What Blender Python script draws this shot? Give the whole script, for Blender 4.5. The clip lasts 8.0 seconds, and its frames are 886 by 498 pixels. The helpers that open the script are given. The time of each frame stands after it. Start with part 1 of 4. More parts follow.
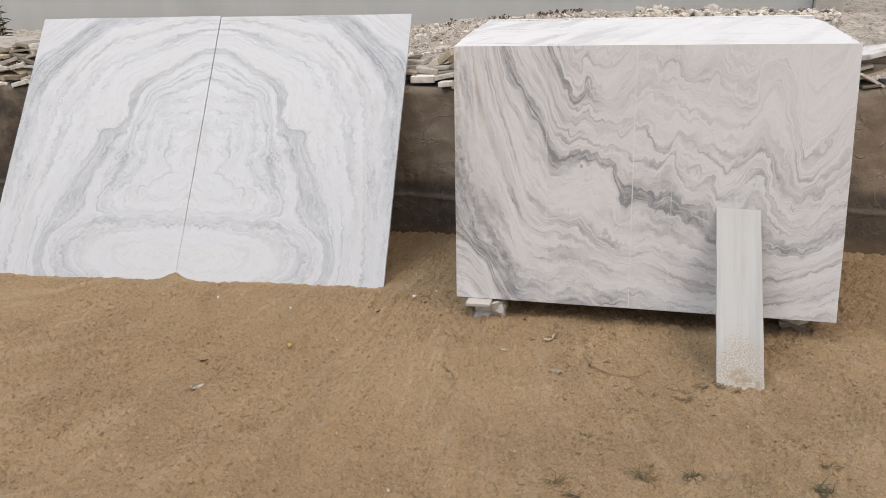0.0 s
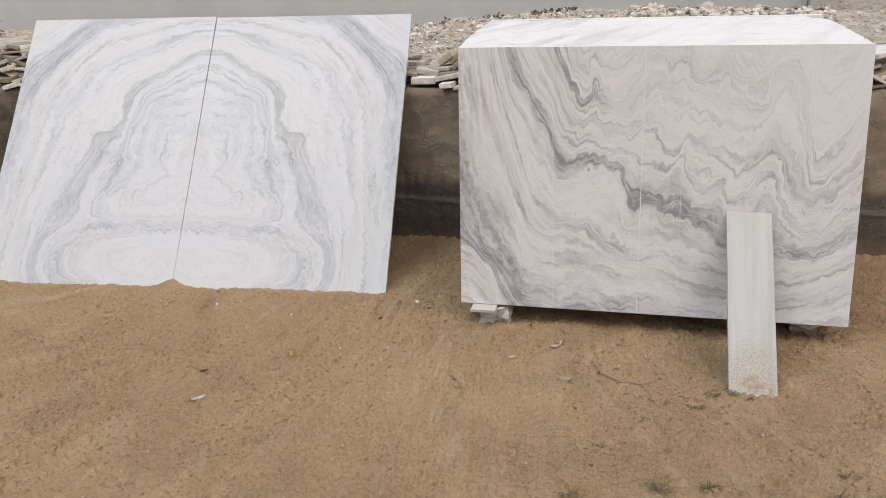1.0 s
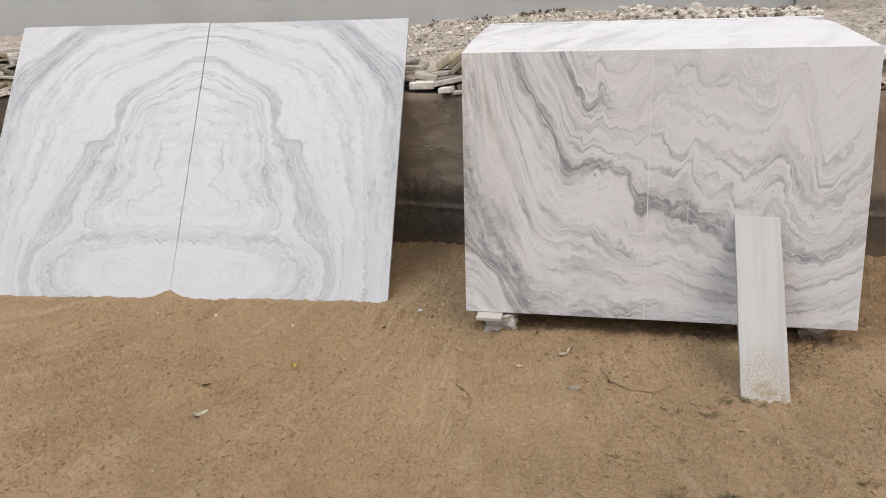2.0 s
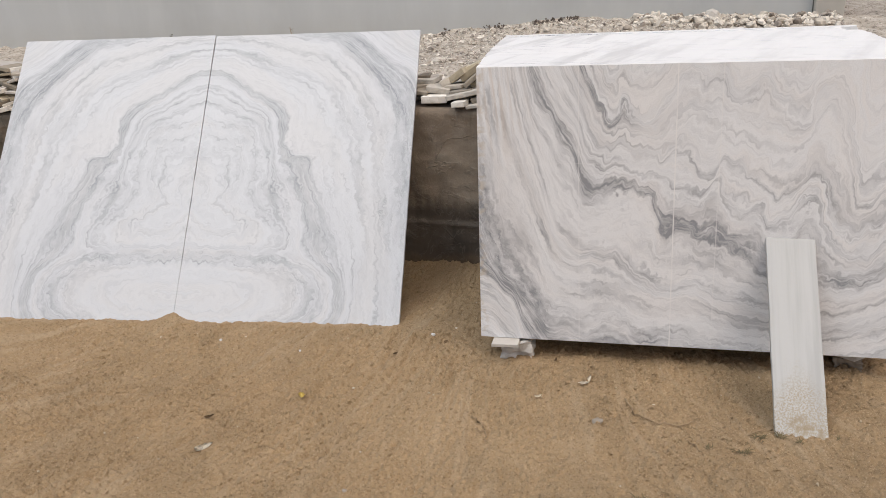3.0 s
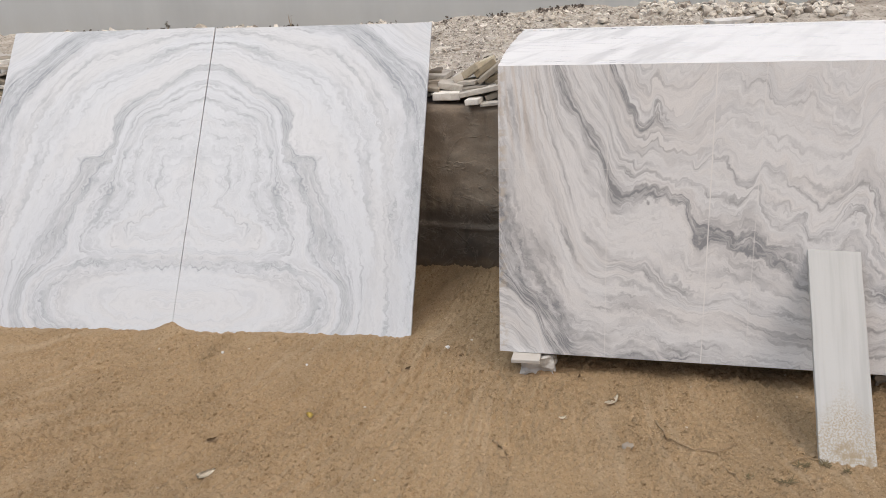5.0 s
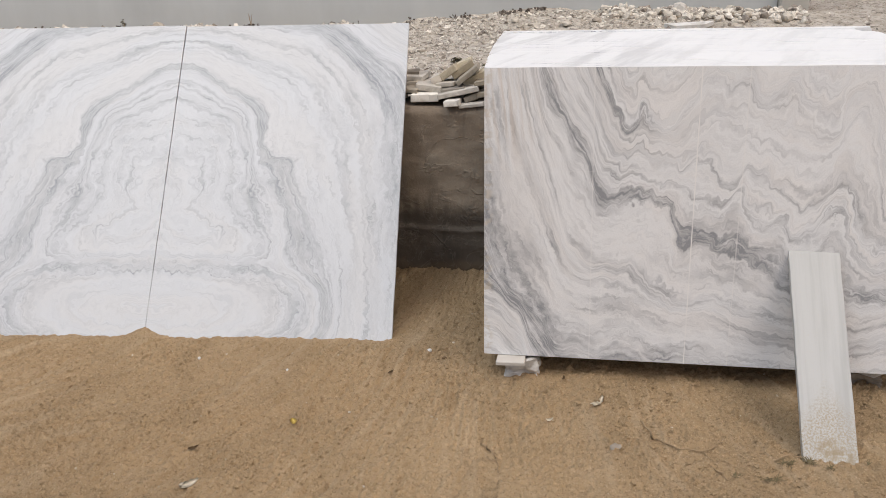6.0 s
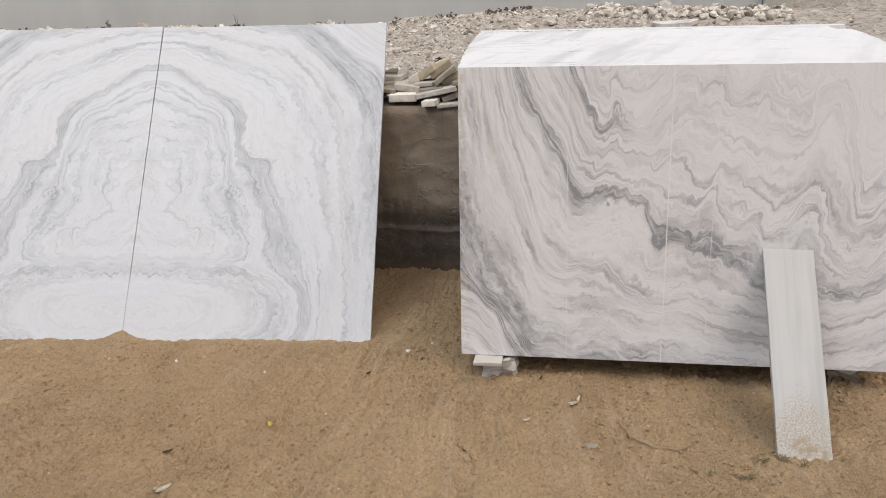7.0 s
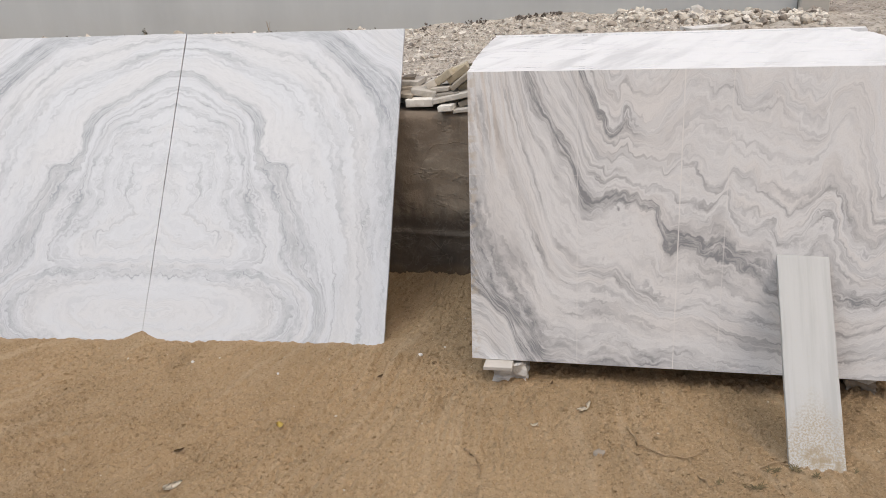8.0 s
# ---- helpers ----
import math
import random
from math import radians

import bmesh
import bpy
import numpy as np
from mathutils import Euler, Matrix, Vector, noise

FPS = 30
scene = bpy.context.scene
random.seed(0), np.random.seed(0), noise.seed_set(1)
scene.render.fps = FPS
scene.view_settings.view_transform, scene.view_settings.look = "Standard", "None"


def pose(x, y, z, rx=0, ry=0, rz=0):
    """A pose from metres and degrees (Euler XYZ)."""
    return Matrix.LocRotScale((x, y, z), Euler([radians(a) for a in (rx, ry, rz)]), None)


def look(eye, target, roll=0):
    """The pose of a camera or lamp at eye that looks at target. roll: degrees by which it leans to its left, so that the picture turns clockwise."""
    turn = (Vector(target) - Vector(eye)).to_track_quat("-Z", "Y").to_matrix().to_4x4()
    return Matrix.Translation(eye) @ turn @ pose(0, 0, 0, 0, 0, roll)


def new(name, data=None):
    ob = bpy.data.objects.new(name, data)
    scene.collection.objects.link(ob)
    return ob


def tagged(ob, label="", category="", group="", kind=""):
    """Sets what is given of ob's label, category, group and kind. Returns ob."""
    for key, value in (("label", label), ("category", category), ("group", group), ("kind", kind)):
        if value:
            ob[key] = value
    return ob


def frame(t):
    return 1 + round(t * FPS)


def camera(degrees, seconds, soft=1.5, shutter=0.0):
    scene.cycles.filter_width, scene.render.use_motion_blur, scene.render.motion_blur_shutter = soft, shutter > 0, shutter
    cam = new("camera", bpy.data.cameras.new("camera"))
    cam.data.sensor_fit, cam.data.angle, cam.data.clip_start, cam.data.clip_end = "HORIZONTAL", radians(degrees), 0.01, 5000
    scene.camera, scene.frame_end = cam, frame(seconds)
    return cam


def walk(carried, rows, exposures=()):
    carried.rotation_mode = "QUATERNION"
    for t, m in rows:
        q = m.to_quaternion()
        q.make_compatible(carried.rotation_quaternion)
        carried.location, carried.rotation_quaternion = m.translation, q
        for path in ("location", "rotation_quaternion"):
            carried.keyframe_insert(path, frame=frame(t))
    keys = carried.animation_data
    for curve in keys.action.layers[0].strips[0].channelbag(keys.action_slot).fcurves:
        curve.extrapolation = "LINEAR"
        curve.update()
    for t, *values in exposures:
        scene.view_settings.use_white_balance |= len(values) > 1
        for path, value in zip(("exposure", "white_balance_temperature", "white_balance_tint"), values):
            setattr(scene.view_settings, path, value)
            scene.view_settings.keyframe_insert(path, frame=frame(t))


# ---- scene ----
cam = camera(59.3, 8.0, 0.5)
PATH = [
    (0, (0.81, -3.446, 1.877), (0.359, -1.661, 1.096), -2.6),
    (0.5, (0.784, -3.413, 1.872), (0.339, -1.627, 1.09), -2.5),
    (1, (0.732, -3.381, 1.882), (0.302, -1.593, 1.096), -2.7),
    (1.2, (0.71, -3.373, 1.886), (0.293, -1.582, 1.1), -2.75),
    (2.3, (0.614, -3.304, 1.895), (0.22, -1.507, 1.112), -3.05),
    (2.5, (0.604, -3.27, 1.895), (0.196, -1.473, 1.118), -3.1),
    (3, (0.588, -3.156, 1.896), (0.163, -1.359, 1.129), -3.5),
    (3.5, (0.581, -3.06, 1.905), (0.141, -1.268, 1.133), -3.9),
    (4, (0.587, -2.966, 1.907), (0.132, -1.181, 1.128), -4.4),
    (4.2, (0.579, -2.956, 1.907), (0.123, -1.174, 1.122), -4.19),
    (5.3, (0.395, -2.936, 1.909), (0.014, -1.144, 1.106), -3.01),
    (5.5, (0.364, -2.936, 1.909), (0.012, -1.138, 1.106), -2.8),
    (6, (0.33, -2.936, 1.909), (0.025, -1.129, 1.108), -2.2),
    (6.5, (0.337, -2.932, 1.907), (0.052, -1.122, 1.104), -2.0),
    (7, (0.396, -2.917, 1.907), (0.111, -1.108, 1.104), -2.4),
    (7.5, (0.455, -2.913, 1.904), (0.14, -1.105, 1.109), -2.8),
    (8, (0.498, -2.911, 1.898), (0.125, -1.11, 1.113), -3.1),
]
walk(cam, [(t, look(eye, target, roll)) for t, eye, target, roll in PATH])

# ---- light ----
SUN_UP, SUN_ROUND = 60.0, -52.0
sky_world = bpy.data.worlds.new("overcast_sky")
scene.world = sky_world
sky_world.use_nodes = True
wn = sky_world.node_tree
sky = wn.nodes.new("ShaderNodeTexSky")
sky.sky_type = "NISHITA"
sky.sun_disc = False
sky.sun_elevation = radians(SUN_UP)
sky.sun_rotation = radians(180 + SUN_ROUND)
sky.dust_density, sky.air_density, sky.ozone_density = 6.0, 1.0, 0.3
wn.nodes["Background"].inputs["Strength"].default_value = 0.122
wn.links.new(sky.outputs[0], wn.nodes["Background"].inputs["Color"])
lamp = bpy.data.lights.new("sun", "SUN")
lamp.energy, lamp.angle, lamp.color = 1.6, radians(34), (0.945, 0.98, 1.0)
sun = new("sun", lamp)
away = Vector((math.sin(radians(SUN_ROUND)) * math.cos(radians(SUN_UP)), -math.cos(radians(SUN_ROUND)) * math.cos(radians(SUN_UP)), math.sin(radians(SUN_UP))))
sun.matrix_world = look(away * 30, (0, 0, 0))


# ---- materials ----
class Mat:
    """A node material: n() adds a node and returns its first output."""

    def __init__(self, name, rough=0.8, spec=0.3):
        self.m = bpy.data.materials.new(name)
        self.m.use_nodes = True
        self.nt = self.m.node_tree
        self.b = self.nt.nodes["Principled BSDF"]
        self.b.inputs["Roughness"].default_value = rough
        self.b.inputs["Specular IOR Level"].default_value = spec
        self.tc = self.nt.nodes.new("ShaderNodeTexCoord")
        self.p = self.tc.outputs["Object"]

    def put(self, sock, v):
        if isinstance(v, bpy.types.NodeSocket):
            self.nt.links.new(v, sock)
        elif v is not None:
            sock.default_value = v

    def f(self, op, a, b=None, c=None, clamp=False):
        n = self.nt.nodes.new("ShaderNodeMath")
        n.operation, n.use_clamp = op, clamp
        for i, v in enumerate((a, b, c)):
            self.put(n.inputs[i], v)
        return n.outputs[0]

    def xyz(self, v):
        n = self.nt.nodes.new("ShaderNodeSeparateXYZ")
        self.put(n.inputs[0], v)
        return n.outputs[0], n.outputs[1], n.outputs[2]

    def vec(self, x, y, z):
        n = self.nt.nodes.new("ShaderNodeCombineXYZ")
        for i, v in enumerate((x, y, z)):
            self.put(n.inputs[i], v)
        return n.outputs[0]

    def noise(self, v=None, scale=5.0, detail=4.0, rough=0.55, dist=0.0, colour=False):
        n = self.nt.nodes.new("ShaderNodeTexNoise")
        self.put(n.inputs["Vector"], self.p if v is None else v)
        for k, w in (("Scale", scale), ("Detail", detail), ("Roughness", rough), ("Distortion", dist)):
            n.inputs[k].default_value = w
        return n.outputs["Color" if colour else "Fac"]

    def voronoi(self, v=None, scale=5.0, feature="F1"):
        n = self.nt.nodes.new("ShaderNodeTexVoronoi")
        n.feature = feature
        self.put(n.inputs["Vector"], self.p if v is None else v)
        n.inputs["Scale"].default_value = scale
        return n.outputs["Distance"]

    def step(self, x, lo, hi, out0=0.0, out1=1.0):
        n = self.nt.nodes.new("ShaderNodeMapRange")
        n.interpolation_type = "SMOOTHSTEP"
        for i, v in enumerate((x, lo, hi, out0, out1)):
            self.put(n.inputs[i], v)
        return n.outputs[0]

    def mix(self, fac, a, b, blend="MIX"):
        n = self.nt.nodes.new("ShaderNodeMix")
        n.data_type, n.blend_type = "RGBA", blend
        self.put(n.inputs[0], fac)
        for i, v in ((6, a), (7, b)):
            self.put(n.inputs[i], (*v, 1) if isinstance(v, tuple) else v)
        return n.outputs[2]

    def curve(self, x, lo, hi, vlo, vhi, points):
        """A drawn profile: points (x, value), between them a smooth line."""
        n = self.nt.nodes.new("ShaderNodeFloatCurve")
        c = n.mapping.curves[0]
        q = [((a - lo) / (hi - lo), (b - vlo) / (vhi - vlo)) for a, b in points]
        c.points[0].location, c.points[1].location = q[0], q[-1]
        for a in q[1:-1]:
            c.points.new(*a)
        for pt in c.points:
            pt.handle_type = "AUTO_CLAMPED"
        n.mapping.update()
        self.put(n.inputs["Value"], self.f("DIVIDE", self.f("SUBTRACT", x, lo), hi - lo))
        return self.f("MULTIPLY_ADD", n.outputs[0], vhi - vlo, vlo)

    def random(self):
        return self.nt.nodes.new("ShaderNodeObjectInfo").outputs["Random"]

    def island(self):
        return self.nt.nodes.new("ShaderNodeNewGeometry").outputs["Random Per Island"]

    def done(self, colour, height=None, strength=0.3, dist=0.01, rough=None):
        self.put(self.b.inputs["Base Color"], (*colour, 1) if isinstance(colour, tuple) else colour)
        self.put(self.b.inputs["Roughness"], rough)
        if height is not None:
            n = self.nt.nodes.new("ShaderNodeBump")
            n.inputs["Strength"].default_value, n.inputs["Distance"].default_value = strength, dist
            self.put(n.inputs["Height"], height)
            self.put(self.b.inputs["Normal"], n.outputs[0])
        return self.m


def soil_material(name="sandy_soil", pale=0.0):
    m = Mat(name, 0.95, 0.1)
    big, mid, fine = m.noise(scale=0.7, detail=5), m.noise(scale=7, detail=6, rough=0.65), m.noise(scale=90, detail=5, rough=0.7)
    x, y, z = m.xyz(m.p)
    sx, sy = m.f("ADD", x, 0.1), m.f("SUBTRACT", 1.8, y)
    bend = m.f("MULTIPLY_ADD", m.noise(scale=0.9, detail=2), 0.22, m.f("ARCTAN2", sx, sy))
    reach = m.f("SQRT", m.f("ADD", m.f("MULTIPLY", sx, sx), m.f("MULTIPLY", sy, sy)))
    drag = m.noise(m.vec(m.f("MULTIPLY", bend, 38.0), m.f("MULTIPLY", reach, 1.1), z), scale=1.0, detail=5, rough=0.62)
    rake = m.noise(m.vec(m.f("MULTIPLY", bend, 120.0), m.f("MULTIPLY", reach, 9.0), z), scale=1.0, detail=3, rough=0.6)
    swept = m.step(m.noise(scale=1.1, detail=3), 0.38, 0.58)
    c = m.mix(m.step(big, 0.3, 0.7), (0.350, 0.243, 0.137), (0.400, 0.286, 0.166))
    c = m.mix(m.step(mid, 0.35, 0.75, 0.0, 0.5), c, (0.408, 0.298, 0.181))
    c = m.mix(m.f("MULTIPLY", swept, m.step(drag, 0.46, 0.66, 0.0, 0.6)), c, (0.475, 0.364, 0.238))
    # darker brown towards +x, along an uneven edge
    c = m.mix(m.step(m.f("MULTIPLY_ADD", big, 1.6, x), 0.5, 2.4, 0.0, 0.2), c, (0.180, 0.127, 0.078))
    loose = m.step(m.noise(scale=2.6, detail=4, rough=0.6), 0.4, 0.62, 0.3, 1.0)
    # mixed soil grains, plus shaded pits and lit crumbs put into the colour
    c = m.mix(m.f("MULTIPLY", m.step(m.noise(scale=80, detail=4, rough=0.7), 0.33, 0.44, 0.55, 0.0), loose), c, (0.140, 0.096, 0.053))
    c = m.mix(m.step(fine, 0.34, 0.48, 0.55, 0.0), c, (0.150, 0.100, 0.053))
    c = m.mix(m.step(m.noise(scale=140, detail=4, rough=0.7), 0.54, 0.66, 0.0, 0.6), c, (0.56, 0.43, 0.285))
    if pale:
        c = m.mix(pale, c, (0.56, 0.52, 0.465))
        # uneven earth tone, and the bank's crevice shade put into the colour
        c = m.mix(m.step(m.noise(scale=5, detail=7, rough=0.7), 0.42, 0.6, 0.5, 0.0), c, (0.26, 0.22, 0.17))
        c = m.mix(m.step(m.noise(scale=17, detail=5, rough=0.7), 0.36, 0.5, 0.7, 0.0), c, (0.10, 0.08, 0.06))
    h = m.f("MULTIPLY", m.noise(scale=110, detail=4, rough=0.65), m.f("MULTIPLY", loose, 1.4))
    for relief, much in ((fine, 1.0), (drag, 1.6), (rake, 0.8), (m.noise(scale=30, detail=6, rough=0.75), 0.9)):
        h = m.f("MULTIPLY_ADD", relief, much, h)
    return m.done(c, h, 1.0, 0.008)


def marble_tail(m, s, u, v, band, tint, depth, fray=0.12, k=1.0, soft=0.22, whole=0.4):
    """Colour from the layering field s: soft broad layers, drawn-out streaks, fine lines and the dark bands."""
    y = m.xyz(m.p)[1]
    p = m.vec(u, m.f("MULTIPLY", y, 0.5), v)
    rag = m.f("SUBTRACT", m.noise(p, 24, 4, 0.6), 0.5)
    s2 = m.f("ADD", s, m.f("MULTIPLY", rag, fray))

    def flow(across, along, shift, detail=3.0, rough=0.5):
        return m.noise(m.vec(m.f("MULTIPLY_ADD", s2, across * k, shift), m.f("MULTIPLY", u, along), m.f("MULTIPLY", v, along)), 1.0, detail, rough)

    broad, mid, fine, hair = flow(1.5, 1.3, 0.0), flow(3.6, 2.4, 5.3, 4.0, 0.55), flow(9.0, 6.0, 9.1, 4.0, 0.6), flow(24.0, 14.0, 3.7, 3.0, 0.6)
    patch = m.step(m.noise(p, 11, 5, 0.65), 0.34, 0.6, whole, 1.0)
    grey = m.f("MULTIPLY", m.step(broad, 0.42, 0.7), soft)
    grey = m.f("ADD", grey, m.f("MULTIPLY", m.f("MULTIPLY", m.step(mid, 0.5, 0.66), m.step(broad, 0.34, 0.58, 0.35, 1.0)), 0.34))
    grey = m.f("ADD", grey, m.f("MULTIPLY", m.f("MULTIPLY", m.step(fine, 0.5, 0.66), m.step(mid, 0.36, 0.6, 0.25, 1.0)), 0.30))
    grey = m.f("ADD", grey, m.f("MULTIPLY", m.step(hair, 0.47, 0.62), 0.12))
    grey = m.f("SUBTRACT", grey, m.f("MULTIPLY", m.step(fine, 0.46, 0.34), 0.12))
    dark = m.f("MULTIPLY", band(s2), m.f("MULTIPLY", m.step(fine, 0.36, 0.56, whole, 1.05), m.step(hair, 0.36, 0.56, 0.8, 1.1)))
    grey = m.f("ADD", grey, m.f("MULTIPLY", dark, patch))
    grey = m.f("MULTIPLY", grey, depth, clamp=True)
    white = m.mix(m.step(m.noise(m.vec(m.f("MULTIPLY", s2, 0.9), u, v), 1.6, 3), 0.42, 0.62), tint[0], tint[1])
    c = m.mix(grey, white, tint[2])
    grain = m.noise(p, 190, 3, 0.7)
    c = m.mix(m.step(grain, 0.4, 0.7, 0.0, 0.16), c, (0.42, 0.42, 0.425))
    return c, m.noise(p, 60, 4, 0.7)


def ranked(m, x, curves, first, below, above):
    """The layer number of x among rising curves: first on curves[0], one more on each next; past the ends by distance."""
    s = m.f("DIVIDE", m.f("MINIMUM", m.f("SUBTRACT", x, curves[0]), 0.0), below)
    for lo, hi in zip(curves, curves[1:]):
        s = m.f("ADD", s, m.f("DIVIDE", m.f("SUBTRACT", x, lo), m.f("MAXIMUM", m.f("SUBTRACT", hi, lo), 0.012), clamp=True))
    s = m.f("ADD", s, m.f("DIVIDE", m.f("MAXIMUM", m.f("SUBTRACT", x, curves[-1]), 0.0), above))
    return m.f("ADD", s, first)


def hump(m, x, lo0, lo1, hi0, hi1):
    """One between lo1 and hi0, falling to nothing at lo0 and hi1."""
    return m.f("MULTIPLY", m.step(x, lo0, lo1), m.step(x, hi0, hi1, 1.0, 0.0))


def pair_marble():
    m = Mat("bookmatched_marble", 0.38, 0.35)
    x, y, v = m.xyz(m.p)
    u = m.f("ABSOLUTE", x)
    flat = m.vec(u, 0.0, v)
    inside = m.f("MULTIPLY", m.step(u, 0.5, 0.68, 1.0, 0.0), m.step(v, 0.85, 1.1, 1.0, 0.0))
    calm = m.f("MULTIPLY_ADD", inside, 1.5, m.step(u, 0.75, 0.95, 0.9, 0.35))
    u2 = m.f("ADD", u, m.f("MULTIPLY", m.f("SUBTRACT", m.noise(m.vec(u, 3.0, v), 13, 3, 0.5), 0.5), m.f("MULTIPLY", calm, 0.055)))
    v2 = m.f("ADD", v, m.f("MULTIPLY", m.f("SUBTRACT", m.noise(flat, 13, 3, 0.5), 0.5), m.f("MULTIPLY", calm, 0.055)))
    up = m.f("SUBTRACT", v2, 0.62)
    turn = m.f("ARCTAN2", up, m.f("MAXIMUM", u2, 0.0))
    reach = m.f("SQRT", m.f("MULTIPLY_ADD", u2, u2, m.f("MULTIPLY", up, up)))

    def line(pts):
        return m.curve(turn, -1.6, 1.6, 0.0, 2.4, pts[::-1])

    inner = line([(1.6, 0.67), (1.355, 0.619), (1.166, 0.613), (1.0, 0.612), (0.825, 0.546), (0.568, 0.491), (0.25, 0.41), (-0.1, 0.5), (-0.254, 0.6), (-0.4, 0.61), (-0.54, 0.56), (-0.73, 0.48), (-1.6, 0.3)])
    edge_in = line([(1.6, 0.813), (1.437, 0.799), (1.205, 0.728), (1.033, 0.718), (0.924, 0.7), (0.756, 0.628), (0.563, 0.578), (0.407, 0.581), (0.181, 0.622), (0.0, 0.669), (-0.178, 0.707), (-0.306, 0.731), (-0.392, 0.806), (-0.49, 0.9), (-0.628, 1.0), (-1.6, 1.1)])
    edge_out = line([(1.6, 0.88), (1.414, 0.857), (1.251, 0.796), (1.092, 0.784), (0.935, 0.791), (0.822, 0.771), (0.695, 0.677), (0.56, 0.645), (0.5, 0.66), (0.455, 0.75), (0.41, 0.77), (0.36, 0.75), (0.29, 0.735), (0.174, 0.751), (0.02, 0.799), (-0.148, 0.863), (-0.272, 0.937), (-0.361, 0.974), (-0.474, 1.02), (-0.591, 1.102), (-1.6, 1.25)])
    outer = line([(1.6, 1.014), (1.423, 1.008), (1.19, 0.99), (1.036, 1.004), (0.905, 1.03), (0.802, 1.044), (0.684, 1.034), (0.561, 0.999), (0.414, 0.98), (0.236, 0.971), (0.033, 0.987), (-0.122, 1.038), (-0.261, 1.087), (-0.414, 1.15), (-0.569, 1.242), (-1.6, 1.4)])
    corner_in = line([(1.6, 1.128), (1.332, 1.156), (1.089, 1.21), (0.941, 1.28), (0.789, 1.285), (0.646, 1.279), (0.539, 1.285), (0.431, 1.258), (0.302, 1.203), (0.109, 1.185), (-0.105, 1.191), (-0.295, 1.272), (-0.497, 1.392), (-1.6, 1.6)])
    corner_out = line([(1.6, 1.26), (1.084, 1.34), (0.944, 1.405), (0.822, 1.42), (0.723, 1.431), (0.581, 1.49), (0.3, 1.42), (0.0, 1.38), (-0.3, 1.46), (-0.6, 1.6), (-1.6, 1.8)])
    s = ranked(m, reach, [inner, edge_in, edge_out, outer, corner_in, corner_out], 1.0, 0.24, 0.1)
    # the flat ovals along the foot
    oval = m.f("POWER", m.f("ADD", m.f("POWER", m.f("DIVIDE", m.f("MAXIMUM", u2, 0.0), 0.75), 3.2), m.f("POWER", m.f("ABSOLUTE", m.f("DIVIDE", m.f("SUBTRACT", v2, 0.12), 0.205)), 2.6)), 0.345)
    s_oval = m.f("MULTIPLY_ADD", m.f("SUBTRACT", oval, 1.0), 3.2, 0.8)
    s = m.f("ADD", s, m.f("MULTIPLY", m.step(oval, 1.04, 1.42, 1.0, 0.0), m.f("SUBTRACT", s_oval, s)))

    def band(q):
        main = m.f("MULTIPLY", hump(m, q, m.step(v, 0.7, 1.05, 1.8, 2.1), m.step(v, 0.7, 1.05, 2.05, 2.4), 2.78, 3.06), m.step(oval, 0.95, 1.15))
        main = m.f("MULTIPLY", main, m.step(v, 0.55, 1.0, 0.44, 0.54))
        lip = m.f("MULTIPLY", hump(m, q, 2.72, 2.86, 2.94, 3.02), m.step(v, 0.9, 1.1, 0.05, 0.14))
        brow = m.f("MULTIPLY", hump(m, q, 0.9, 0.98, 1.03, 1.14), m.step(v, 1.08, 1.2, 0.0, 0.45))
        steps = m.f("MULTIPLY", m.f("ADD", hump(m, q, 1.36, 1.42, 1.46, 1.54), hump(m, q, 1.64, 1.7, 1.74, 1.82)), m.step(v, 0.6, 1.1, 0.12, 0.3))
        far = m.f("MULTIPLY", m.f("ADD", hump(m, q, 3.88, 3.98, 4.02, 4.1), hump(m, q, 4.44, 4.5, 4.54, 4.62)), m.step(v, 0.2, 0.6, 0.05, 0.26))
        high = m.f("MULTIPLY", hump(m, q, 4.9, 5.1, 5.8, 6.02), m.f("MULTIPLY", m.step(turn, 0.25, 0.5, 0.7, 1.0), m.step(turn, 1.0, 1.2, 1.0, 0.35)))
        high = m.f("MULTIPLY", high, m.step(v, 0.3, 0.75, 0.0, 0.6))
        foot = 0.0
        for at, wide, much in ((1.04, 0.13, 0.24), (0.84, 0.08, 0.2)):
            foot = m.f("ADD", foot, m.step(m.f("ABSOLUTE", m.f("SUBTRACT", oval, m.f("MULTIPLY_ADD", m.f("SUBTRACT", q, s), 0.5, at))), wide * 0.3, wide, much, 0.0))
        foot = m.f("MULTIPLY", foot, m.step(u, 0.04, 0.6, 0.55, 1.2))
        total = m.f("ADD", main, lip)
        cloud = m.f("MULTIPLY", m.step(q, 2.0, 1.5), m.f("MULTIPLY", hump(m, v, 0.45, 0.75, 1.1, 1.3), m.step(m.noise(flat, 5, 5, 0.6), 0.4, 0.62, 0.03, 0.2)))
        for extra in (brow, steps, far, high, foot, cloud):
            total = m.f("ADD", total, extra)
        return total

    centre = m.f("MULTIPLY", m.f("MULTIPLY_ADD", inside, 0.18, m.step(reach, 0.1, 0.4, 0.5, 0.9)), m.step(oval, 0.72, 0.95, 0.45, 1.0))
    c, h = marble_tail(m, s, u, v, band, ((0.558, 0.572, 0.590), (0.562, 0.566, 0.572), (0.255, 0.267, 0.286)), centre, m.step(v, 1.0, 1.3, 0.5, 0.24), 1.9, 0.14, 0.6)
    return m.done(c, h, 0.04, 0.002)


